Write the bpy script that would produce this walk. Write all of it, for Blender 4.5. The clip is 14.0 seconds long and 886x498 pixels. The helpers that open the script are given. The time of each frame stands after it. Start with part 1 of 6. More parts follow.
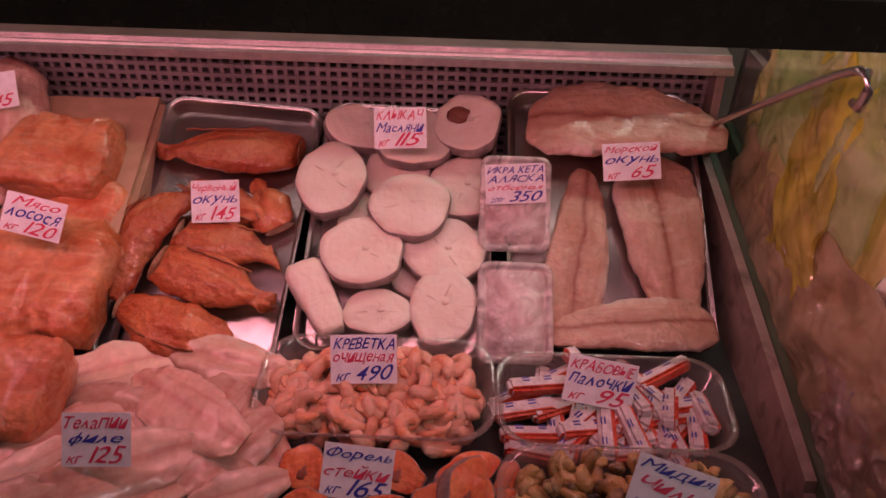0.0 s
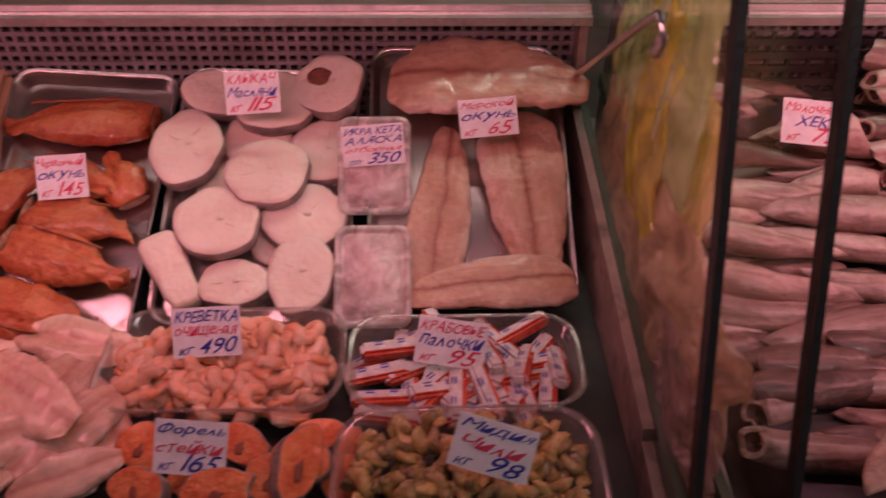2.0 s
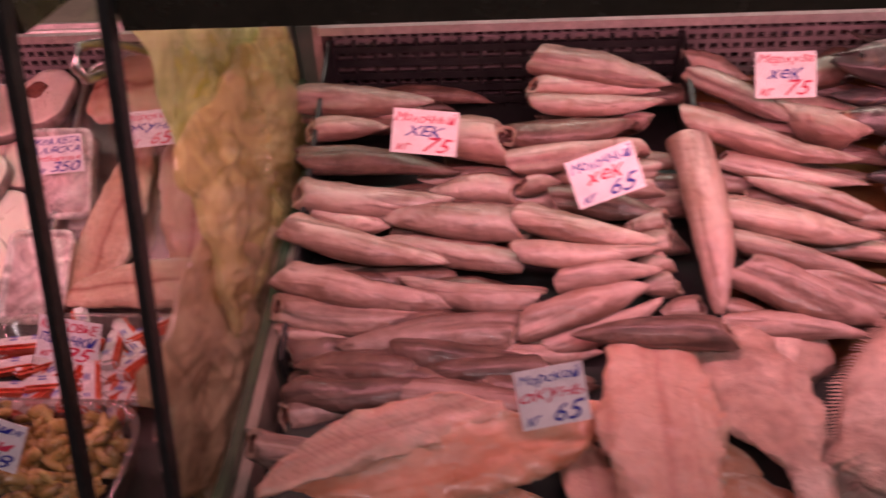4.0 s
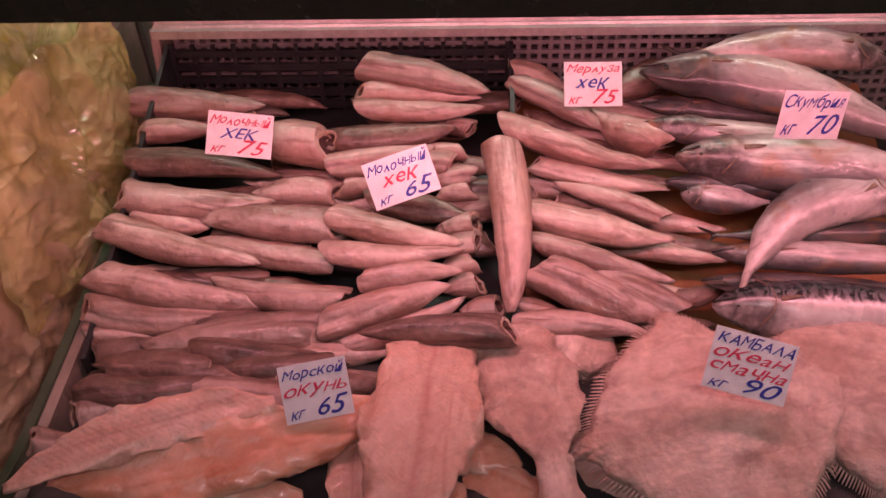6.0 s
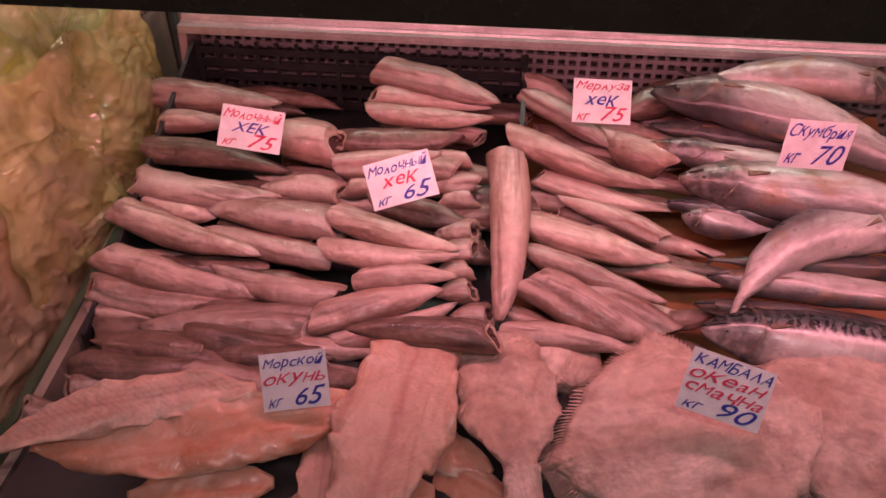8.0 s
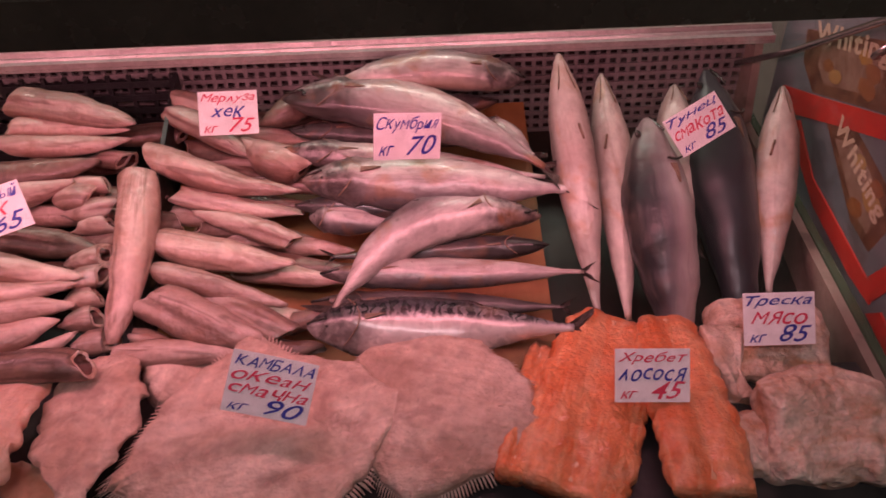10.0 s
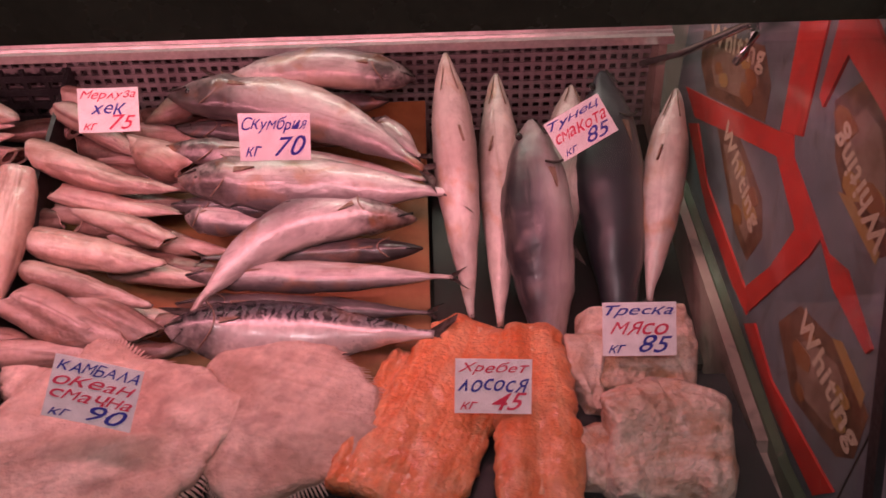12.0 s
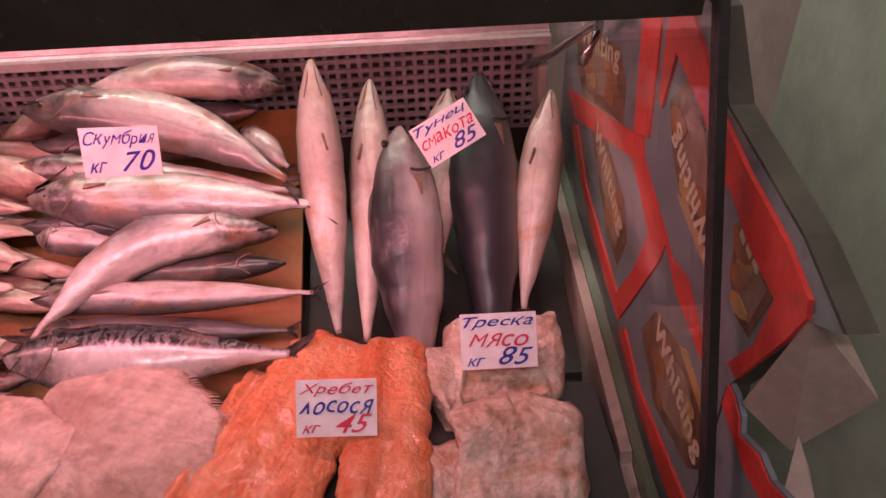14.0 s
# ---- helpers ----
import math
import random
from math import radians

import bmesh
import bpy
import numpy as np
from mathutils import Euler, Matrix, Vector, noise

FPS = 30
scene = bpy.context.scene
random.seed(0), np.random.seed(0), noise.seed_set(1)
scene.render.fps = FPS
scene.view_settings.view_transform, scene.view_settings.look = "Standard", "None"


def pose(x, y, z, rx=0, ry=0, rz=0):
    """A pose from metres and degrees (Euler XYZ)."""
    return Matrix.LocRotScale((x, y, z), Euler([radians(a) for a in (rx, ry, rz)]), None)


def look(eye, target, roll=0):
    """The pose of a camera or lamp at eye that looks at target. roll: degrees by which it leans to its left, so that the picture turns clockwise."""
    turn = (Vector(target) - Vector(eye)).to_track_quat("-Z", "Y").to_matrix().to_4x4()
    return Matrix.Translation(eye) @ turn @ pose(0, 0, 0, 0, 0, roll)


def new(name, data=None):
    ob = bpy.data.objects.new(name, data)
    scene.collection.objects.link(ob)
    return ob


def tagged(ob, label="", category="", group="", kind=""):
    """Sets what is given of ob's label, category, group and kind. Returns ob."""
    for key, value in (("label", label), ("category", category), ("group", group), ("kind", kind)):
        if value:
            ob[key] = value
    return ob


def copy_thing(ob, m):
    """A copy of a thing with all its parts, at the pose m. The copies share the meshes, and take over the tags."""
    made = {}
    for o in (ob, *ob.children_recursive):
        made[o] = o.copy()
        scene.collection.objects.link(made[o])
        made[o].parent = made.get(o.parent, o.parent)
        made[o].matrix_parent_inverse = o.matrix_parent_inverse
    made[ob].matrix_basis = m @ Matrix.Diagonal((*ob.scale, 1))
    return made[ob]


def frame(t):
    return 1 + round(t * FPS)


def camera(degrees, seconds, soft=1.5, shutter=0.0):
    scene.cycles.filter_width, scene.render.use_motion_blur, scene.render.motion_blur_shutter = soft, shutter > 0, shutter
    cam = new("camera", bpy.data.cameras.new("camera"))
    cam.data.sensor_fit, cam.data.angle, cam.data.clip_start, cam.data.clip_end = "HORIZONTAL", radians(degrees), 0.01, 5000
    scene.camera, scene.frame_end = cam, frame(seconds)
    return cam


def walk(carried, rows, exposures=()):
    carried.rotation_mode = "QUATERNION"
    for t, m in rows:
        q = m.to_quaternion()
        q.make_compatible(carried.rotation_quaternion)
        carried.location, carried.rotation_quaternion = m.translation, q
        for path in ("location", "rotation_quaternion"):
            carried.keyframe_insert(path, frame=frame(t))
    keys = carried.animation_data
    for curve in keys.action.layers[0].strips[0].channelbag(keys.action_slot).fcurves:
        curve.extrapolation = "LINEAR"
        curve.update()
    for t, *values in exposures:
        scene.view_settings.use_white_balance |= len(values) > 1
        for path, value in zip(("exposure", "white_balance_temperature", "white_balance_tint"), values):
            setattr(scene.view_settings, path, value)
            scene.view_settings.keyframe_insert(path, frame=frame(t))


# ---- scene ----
cam = camera(62.1, 14.0, 1.5, 0.5)
PATH = [
    (0, (1.086, -0.01, 1.586), (1.058, 1.628, 0.439), 1.6),
    (0.5, (1.114, -0.022, 1.583), (1.056, 1.613, 0.433), 1.4),
    (1, (1.133, -0.018, 1.572), (1.115, 1.587, 0.38), 1.4),
    (1.5, (1.15, -0.005, 1.576), (1.171, 1.586, 0.364), 1.0),
    (2, (1.225, 0.003, 1.579), (1.282, 1.582, 0.353), 0.7),
    (2.5, (1.315, 0.046, 1.582), (1.302, 1.636, 0.369), -1.9),
    (3, (1.381, 0.073, 1.585), (1.246, 1.606, 0.308), -4.2),
    (3.5, (1.561, 0.046, 1.574), (1.392, 1.606, 0.334), -3.7),
    (4, (1.793, 0.0, 1.609), (1.603, 1.549, 0.358), -4.4),
    (4.2, (1.838, -0.006, 1.609), (1.744, 1.556, 0.364), -3.5),
    (6.3, (1.983, -0.015, 1.602), (1.882, 1.565, 0.38), -1.4),
    (6.5, (1.989, -0.025, 1.603), (1.853, 1.56, 0.39), -1.2),
    (7, (1.996, -0.041, 1.605), (1.822, 1.555, 0.412), -0.2),
    (7.5, (2.004, -0.044, 1.603), (1.821, 1.551, 0.409), 0.6),
    (8, (2.021, -0.023, 1.601), (1.837, 1.566, 0.4), 0.2),
    (8.5, (2.061, -0.003, 1.597), (1.934, 1.586, 0.389), -0.7),
    (9, (2.208, -0.023, 1.6), (2.172, 1.595, 0.423), -0.6),
    (9.2, (2.261, -0.03, 1.598), (2.247, 1.595, 0.432), -0.9),
    (11.3, (2.45, 0.005, 1.601), (2.52, 1.594, 0.387), -1.9),
    (11.5, (2.479, 0.001, 1.6), (2.53, 1.593, 0.391), -1.9),
    (12, (2.532, -0.004, 1.599), (2.545, 1.595, 0.397), -1.6),
    (12.5, (2.572, -0.003, 1.601), (2.584, 1.603, 0.409), -1.1),
    (13, (2.627, -0.005, 1.598), (2.663, 1.606, 0.414), -1.0),
    (13.5, (2.652, 0.002, 1.592), (2.712, 1.611, 0.407), -1.4),
    (14, (2.657, 0.021, 1.587), (2.743, 1.619, 0.387), -1.9),
]
EXPOSURES = [(0, -0.52), (2, -0.48), (3, -0.25), (4, -0.1), (6.5, -0.15), (9, -0.25), (11.5, -0.1), (12.5, 0.07), (13.2, 0.27), (14, 0.34)]
walk(cam, [(t, look(eye, target, roll)) for t, eye, target, roll in PATH], EXPOSURES)

# ---- light ----
world = bpy.data.worlds.new("room_air")
scene.world = world
world.use_nodes = True
world.node_tree.nodes["Background"].inputs[0].default_value = (1.0, 0.95, 0.82, 1)
world.node_tree.nodes["Background"].inputs[1].default_value = 0.045


def area_lamp(name, m, sx, sy, watts, colour):
    data = bpy.data.lights.new(name, "AREA")
    data.shape, data.size, data.size_y, data.energy, data.color = "RECTANGLE", sx, sy, watts, colour
    ob = new(name, data)
    ob.matrix_world = m
    return ob


PINK = (1.0, 0.318, 0.40)
area_lamp("case_lamp", look((0.64, 0.545, 1.390), (0.64, 0.79, 1.08)), 1.5, 0.05, 4.2, PINK)
area_lamp("case_lamp", look((2.126, 0.545, 1.390), (2.126, 0.79, 1.08)), 1.18, 0.05, 3.8, (1.0, 0.335, 0.41))
# unseen fill, added behind the cases to brighten pier, carton and bags
area_lamp("seller_side_fill", look((2.1, 1.75, 2.9), (2.1, 1.75, 0)), 2.4, 0.2, 30, (1.0, 0.95, 0.84))
# unseen fill over the aisle, added to lift front tags and lower pier
area_lamp("aisle_fill", look((2.2, -0.9, 2.9), (2.2, -0.9, 0)), 1.2, 0.12, 18, (1.0, 0.72, 0.8))

# ---- materials ----
MATS = {}


def mat(name, c1, c2=None, rough=0.5, scale=30.0, bump=0.0, bscale=None, metal=0.0, spec=0.5, sss=0.0, fine=0.16, axis="", ramp=None, vary=0.0, coat=0.0, streak=None, stain=None, head=None, ribs=None, bars=None):
    """A noisy surface: c1 and c2 mixed by noise; axis: a ramp of colours along that bounding axis, mixed in first."""
    if name in MATS:
        return MATS[name]
    m = bpy.data.materials.new(name)
    m.use_nodes = True
    n, l = m.node_tree.nodes, m.node_tree.links
    p = n["Principled BSDF"]
    p.inputs["Roughness"].default_value, p.inputs["Metallic"].default_value = rough, metal
    p.inputs["Specular IOR Level"].default_value = spec
    p.inputs["Coat Weight"].default_value, p.inputs["Coat Roughness"].default_value = coat, 0.12
    if sss:
        p.inputs["Subsurface Weight"].default_value = sss
        p.inputs["Subsurface Radius"].default_value = (0.012, 0.005, 0.003)
        p.inputs["Subsurface Scale"].default_value = 1.0
    tc = n.new("ShaderNodeTexCoord")
    info = n.new("ShaderNodeObjectInfo")
    off = n.new("ShaderNodeVectorMath")
    off.operation = "MULTIPLY_ADD"
    l.new(info.outputs["Random"], off.inputs[0])
    off.inputs[1].default_value = (37.0, 19.0, 53.0)
    l.new(tc.outputs["Object"], off.inputs[2])
    nz = n.new("ShaderNodeTexNoise")
    nz.inputs["Scale"].default_value, nz.inputs["Detail"].default_value, nz.inputs["Roughness"].default_value = scale, 5, 0.65
    l.new(off.outputs[0], nz.inputs["Vector"])
    cr = n.new("ShaderNodeValToRGB")
    cr.color_ramp.elements[0].position, cr.color_ramp.elements[1].position = 0.36, 0.66
    cr.color_ramp.elements[0].color = (*c1, 1)
    cr.color_ramp.elements[1].color = (*(c2 or c1), 1)
    l.new(nz.outputs["Fac"], cr.inputs[0])
    out = cr.outputs[0]
    if axis:
        sep = n.new("ShaderNodeSeparateXYZ")
        l.new(tc.outputs["Generated"], sep.inputs[0])
        wob = n.new("ShaderNodeMath")
        wob.operation = "MULTIPLY_ADD"
        wob.inputs[1].default_value = 0.22
        sub = n.new("ShaderNodeMath")
        sub.operation = "SUBTRACT"
        sub.inputs[1].default_value = 0.5
        l.new(nz.outputs["Fac"], sub.inputs[0])
        l.new(sub.outputs[0], wob.inputs[0])
        l.new(sep.outputs["XYZ".index(axis)], wob.inputs[2])
        r2 = n.new("ShaderNodeValToRGB")
        el = r2.color_ramp.elements
        while len(el) < len(ramp):
            el.new(0.5)
        for e, (pos, col) in zip(el, ramp):
            e.position = pos
        for e, (pos, col) in zip(el, ramp):
            e.color = col
        l.new(wob.outputs[0], r2.inputs[0])
        mx = n.new("ShaderNodeMix")
        mx.data_type = "RGBA"
        l.new(r2.outputs["Alpha"], mx.inputs["Factor"])
        l.new(out, mx.inputs[6])
        l.new(r2.outputs["Color"], mx.inputs[7])
        out = mx.outputs[2]
    if head:
        hsep = n.new("ShaderNodeSeparateXYZ")
        l.new(tc.outputs["Generated"], hsep.inputs[0])
        hadd = n.new("ShaderNodeMath")
        hadd.operation = "MULTIPLY_ADD"
        hadd.inputs[1].default_value = 0.3
        l.new(nz.outputs["Fac"], hadd.inputs[0])
        l.new(hsep.outputs[0], hadd.inputs[2])
        hmr = n.new("ShaderNodeMapRange")
        hmr.inputs[1].default_value, hmr.inputs[2].default_value, hmr.inputs[3].default_value, hmr.inputs[4].default_value = 0.33, 0.43, head[3], 0.0
        l.new(hadd.outputs[0], hmr.inputs[0])
        hn = n.new("ShaderNodeTexNoise")
        hn.inputs["Scale"].default_value, hn.inputs["Detail"].default_value = 85.0, 4
        l.new(off.outputs[0], hn.inputs["Vector"])
        hg = n.new("ShaderNodeMapRange")
        hg.inputs[1].default_value, hg.inputs[2].default_value, hg.inputs[3].default_value = 0.36, 0.58, 0.55
        l.new(hn.outputs["Fac"], hg.inputs[0])
        hx = n.new("ShaderNodeMath")
        hx.operation = "MULTIPLY"
        l.new(hmr.outputs[0], hx.inputs[0])
        l.new(hg.outputs[0], hx.inputs[1])
        hm = n.new("ShaderNodeMix")
        hm.data_type = "RGBA"
        l.new(hx.outputs[0], hm.inputs["Factor"])
        l.new(out, hm.inputs[6])
        hm.inputs[7].default_value = (*head[:3], 1)
        out = hm.outputs[2]
    if bars:
        # wavy dark bars across the upper back
        bw = n.new("ShaderNodeTexWave")
        bw.inputs["Scale"].default_value, bw.inputs["Distortion"].default_value, bw.inputs["Detail"].default_value, bw.inputs["Detail Scale"].default_value = 30.0, 11.0, 3, 2.2
        l.new(off.outputs[0], bw.inputs["Vector"])
        bs = n.new("ShaderNodeSeparateXYZ")
        l.new(tc.outputs["Generated"], bs.inputs[0])
        bm_ = n.new("ShaderNodeMapRange")
        bm_.inputs[1].default_value, bm_.inputs[2].default_value = bars[4], bars[5]
        l.new(bs.outputs[1], bm_.inputs[0])
        bt = n.new("ShaderNodeMapRange")
        bt.inputs[1].default_value, bt.inputs[2].default_value = 0.45, 0.6
        l.new(bw.outputs["Fac"], bt.inputs[0])
        bx = n.new("ShaderNodeMath")
        bx.operation = "MULTIPLY"
        l.new(bm_.outputs[0], bx.inputs[0])
        l.new(bt.outputs[0], bx.inputs[1])
        by = n.new("ShaderNodeMath")
        by.operation = "MULTIPLY"
        by.inputs[1].default_value = bars[3]
        l.new(bx.outputs[0], by.inputs[0])
        bmix = n.new("ShaderNodeMix")
        bmix.data_type = "RGBA"
        l.new(by.outputs[0], bmix.inputs["Factor"])
        l.new(out, bmix.inputs[6])
        bmix.inputs[7].default_value = (*bars[:3], 1)
        out = bmix.outputs[2]
    for cfg, vec, lo, hi in ((streak, (7.0, 75.0, 75.0), 0.5, 0.63), (stain, (17.0, 22.0, 22.0), 0.53, 0.7)):
        if not cfg:
            continue
        mp = n.new("ShaderNodeVectorMath")
        mp.operation = "MULTIPLY"
        mp.inputs[1].default_value = vec
        l.new(off.outputs[0], mp.inputs[0])
        sn = n.new("ShaderNodeTexNoise")
        sn.inputs["Scale"].default_value, sn.inputs["Detail"].default_value, sn.inputs["Distortion"].default_value = 1.0, 5, 1.0
        l.new(mp.outputs[0], sn.inputs["Vector"])
        sr = n.new("ShaderNodeMapRange")
        sr.inputs[1].default_value, sr.inputs[2].default_value, sr.inputs[4].default_value = lo, hi, cfg[3]
        l.new(sn.outputs["Fac"], sr.inputs[0])
        sm = n.new("ShaderNodeMix")
        sm.data_type = "RGBA"
        l.new(sr.outputs[0], sm.inputs["Factor"])
        l.new(out, sm.inputs[6])
        sm.inputs[7].default_value = (*cfg[:3], 1)
        out = sm.outputs[2]
    if vary:
        hs = n.new("ShaderNodeHueSaturation")
        mr = n.new("ShaderNodeMapRange")
        mr.inputs[3].default_value, mr.inputs[4].default_value = 1 - vary, 1 + vary
        l.new(info.outputs["Random"], mr.inputs[0])
        l.new(mr.outputs[0], hs.inputs["Value"])
        l.new(out, hs.inputs["Color"])
        out = hs.outputs[0]
    fn = n.new("ShaderNodeTexNoise")
    fn.inputs["Scale"].default_value, fn.inputs["Detail"].default_value, fn.inputs["Roughness"].default_value = scale * 6, 4, 0.7
    l.new(off.outputs[0], fn.inputs["Vector"])
    fr = n.new("ShaderNodeMapRange")
    fr.inputs[1].default_value, fr.inputs[2].default_value, fr.inputs[3].default_value, fr.inputs[4].default_value = 0.3, 0.7, 1 - fine, 1 + fine * 0.5
    l.new(fn.outputs["Fac"], fr.inputs[0])
    gr = n.new("ShaderNodeMix")
    gr.data_type, gr.blend_type = "RGBA", "MULTIPLY"
    gr.inputs["Factor"].default_value = 1.0
    l.new(out, gr.inputs[6])
    l.new(fr.outputs[0], gr.inputs[7])
    out = gr.outputs[2]
    ribbed = None
    if ribs:
        # chevron muscle bands: a sine along x, slanted away from the midline
        rs = n.new("ShaderNodeSeparateXYZ")
        l.new(tc.outputs["Object"], rs.inputs[0])
        ra = n.new("ShaderNodeMath")
        ra.operation = "ABSOLUTE"
        l.new(rs.outputs[1], ra.inputs[0])
        rb = n.new("ShaderNodeMath")
        rb.operation = "MULTIPLY_ADD"
        rb.inputs[1].default_value = ribs[1]
        l.new(ra.outputs[0], rb.inputs[0])
        l.new(rs.outputs[0], rb.inputs[2])
        rw = n.new("ShaderNodeMath")
        rw.operation = "MULTIPLY_ADD"
        rw.inputs[1].default_value = 0.012
        l.new(nz.outputs["Fac"], rw.inputs[0])
        l.new(rb.outputs[0], rw.inputs[2])
        rf = n.new("ShaderNodeMath")
        rf.operation = "MULTIPLY"
        rf.inputs[1].default_value = ribs[0]
        l.new(rw.outputs[0], rf.inputs[0])
        ribbed = n.new("ShaderNodeMath")
        ribbed.operation = "SINE"
        l.new(rf.outputs[0], ribbed.inputs[0])
        rm = n.new("ShaderNodeMapRange")
        rm.inputs[1].default_value, rm.inputs[2].default_value, rm.inputs[3].default_value, rm.inputs[4].default_value = -1, 1, 1 - ribs[2], 1 + ribs[2]
        l.new(ribbed.outputs[0], rm.inputs[0])
        rx = n.new("ShaderNodeMix")
        rx.data_type, rx.blend_type = "RGBA", "MULTIPLY"
        rx.inputs["Factor"].default_value = 1.0
        l.new(out, rx.inputs[6])
        l.new(rm.outputs[0], rx.inputs[7])
        out = rx.outputs[2]
    l.new(out, p.inputs["Base Color"])
    if bump:
        n2 = n.new("ShaderNodeTexNoise")
        n2.inputs["Scale"].default_value, n2.inputs["Detail"].default_value = bscale or scale * 3, 6
        l.new(off.outputs[0], n2.inputs["Vector"])
        b = n.new("ShaderNodeBump")
        b.inputs["Strength"].default_value, b.inputs["Distance"].default_value = min(1.0, bump * 1.5), 0.007
        if ribbed:
            rh = n.new("ShaderNodeMath")
            rh.operation = "MULTIPLY_ADD"
            rh.inputs[1].default_value = ribs[2] * 0.7
            l.new(ribbed.outputs[0], rh.inputs[0])
            l.new(n2.outputs["Fac"], rh.inputs[2])
            l.new(rh.outputs[0], b.inputs["Height"])
        else:
            l.new(n2.outputs["Fac"], b.inputs["Height"])
        l.new(b.outputs[0], p.inputs["Normal"])
        rr = n.new("ShaderNodeMapRange")
        rr.inputs[3].default_value, rr.inputs[4].default_value = max(0.05, rough - 0.15), min(1, rough + 0.15)
        l.new(n2.outputs["Fac"], rr.inputs[0])
        l.new(rr.outputs[0], p.inputs["Roughness"])
    MATS[name] = m
    return m


def clear_mat(name, tint, gloss=0.08, rough=0.05, haze=0.0, hazecol=(0.8, 0.8, 0.8), wrinkle=0.0, wscale=20.0):
    """A thin clear sheet: see-through, a little gloss, and a milky share."""
    m = bpy.data.materials.new(name)
    m.use_nodes = True
    n, l = m.node_tree.nodes, m.node_tree.links
    n.remove(n["Principled BSDF"])
    tr, gl, df = n.new("ShaderNodeBsdfTransparent"), n.new("ShaderNodeBsdfGlossy"), n.new("ShaderNodeBsdfDiffuse")
    tl = n.new("ShaderNodeBsdfTranslucent")
    tr.inputs[0].default_value, df.inputs[0].default_value, tl.inputs[0].default_value = (*tint, 1), (*hazecol, 1), (*hazecol, 1)
    gl.inputs["Roughness"].default_value = rough
    m0, m1, m2 = n.new("ShaderNodeMixShader"), n.new("ShaderNodeMixShader"), n.new("ShaderNodeMixShader")
    m0.inputs[0].default_value = 0.4
    l.new(df.outputs[0], m0.inputs[1])
    l.new(tl.outputs[0], m0.inputs[2])
    m1.inputs[0].default_value = haze
    l.new(tr.outputs[0], m1.inputs[1])
    l.new(m0.outputs[0], m1.inputs[2])
    fr = n.new("ShaderNodeLayerWeight")
    fr.inputs[0].default_value = 0.5
    pw = n.new("ShaderNodeMath")
    pw.operation = "POWER"
    pw.inputs[1].default_value = 4.0
    l.new(fr.outputs["Facing"], pw.inputs[0])
    ad = n.new("ShaderNodeMath")
    ad.operation = "MULTIPLY_ADD"
    ad.inputs[1].default_value, ad.inputs[2].default_value = 0.35, gloss
    ad.use_clamp = True
    l.new(pw.outputs[0], ad.inputs[0])
    l.new(ad.outputs[0], m2.inputs[0])
    l.new(m1.outputs[0], m2.inputs[1])
    l.new(gl.outputs[0], m2.inputs[2])
    l.new(m2.outputs[0], n["Material Output"].inputs[0])
    if wrinkle:
        tc, nz, b = n.new("ShaderNodeTexCoord"), n.new("ShaderNodeTexNoise"), n.new("ShaderNodeBump")
        nz.inputs["Scale"].default_value, nz.inputs["Detail"].default_value = wscale, 4
        b.inputs["Strength"].default_value, b.inputs["Distance"].default_value = wrinkle, 0.02
        l.new(tc.outputs["Object"], nz.inputs["Vector"])
        l.new(nz.outputs["Fac"], b.inputs["Height"])
        l.new(b.outputs[0], gl.inputs["Normal"])
        l.new(b.outputs[0], df.inputs["Normal"])
        big, mr = n.new("ShaderNodeTexNoise"), n.new("ShaderNodeMapRange")
        big.inputs["Scale"].default_value, big.inputs["Detail"].default_value, big.inputs["Distortion"].default_value = wscale * 0.4, 3, 1.2
        l.new(tc.outputs["Object"], big.inputs["Vector"])
        mr.inputs[1].default_value, mr.inputs[2].default_value = 0.38, 0.62
        mr.inputs[3].default_value, mr.inputs[4].default_value = haze * 0.55, min(0.92, haze * 1.5)
        l.new(big.outputs["Fac"], mr.inputs[0])
        l.new(mr.outputs[0], m1.inputs[0])
    return m


STEEL = mat("steel", (0.55, 0.54, 0.53), (0.66, 0.65, 0.64), 0.26, 40, 0.0, 60, 1.0, fine=0.05)
DARK_STEEL = mat("dull_steel", (0.2, 0.19, 0.19), (0.26, 0.25, 0.25), 0.4, 30, 0.1, 120, 0.9)
ALU = mat("aluminium_rail", (0.5, 0.46, 0.45), (0.66, 0.61, 0.59), 0.35, 25, 0.1, 90, 0.7)
BLACK = mat("black_rubber", (0.012, 0.012, 0.012), (0.02, 0.02, 0.02), 0.5, 60, 0.1)
TOPBOARD = mat("dark_top_board", (0.03, 0.027, 0.02), (0.042, 0.038, 0.028), 0.25, 12, 0.05)
DECK = mat("dark_case_deck", (0.012, 0.011, 0.01), (0.035, 0.03, 0.027), 0.5, 15, 0.2)
DUCT = mat("dim_air_duct", (0.05, 0.042, 0.042), (0.09, 0.075, 0.073), 0.7, 20, 0.1)
GRILLE = mat("grey_grille", (0.21, 0.19, 0.19), (0.34, 0.31, 0.31), 0.5, 20, 0.15)
CHEEK = mat("stained_plastic_cheek", (0.38, 0.3, 0.25), (0.2, 0.155, 0.125), 0.5, 9, 0.2, 60, stain=(0.06, 0.045, 0.035, 0.7))
SILL = mat("brown_sill", (0.14, 0.105, 0.085), (0.22, 0.165, 0.135), 0.5, 8, 0.15)
WALLGREEN = mat("green_wall_paint", (0.44, 0.49, 0.38), (0.51, 0.56, 0.44), 0.6, 3, 0.15, 40)
DARKWALL = mat("dim_wall", (0.16, 0.14, 0.12), (0.2, 0.17, 0.15), 0.8, 3, 0.1)
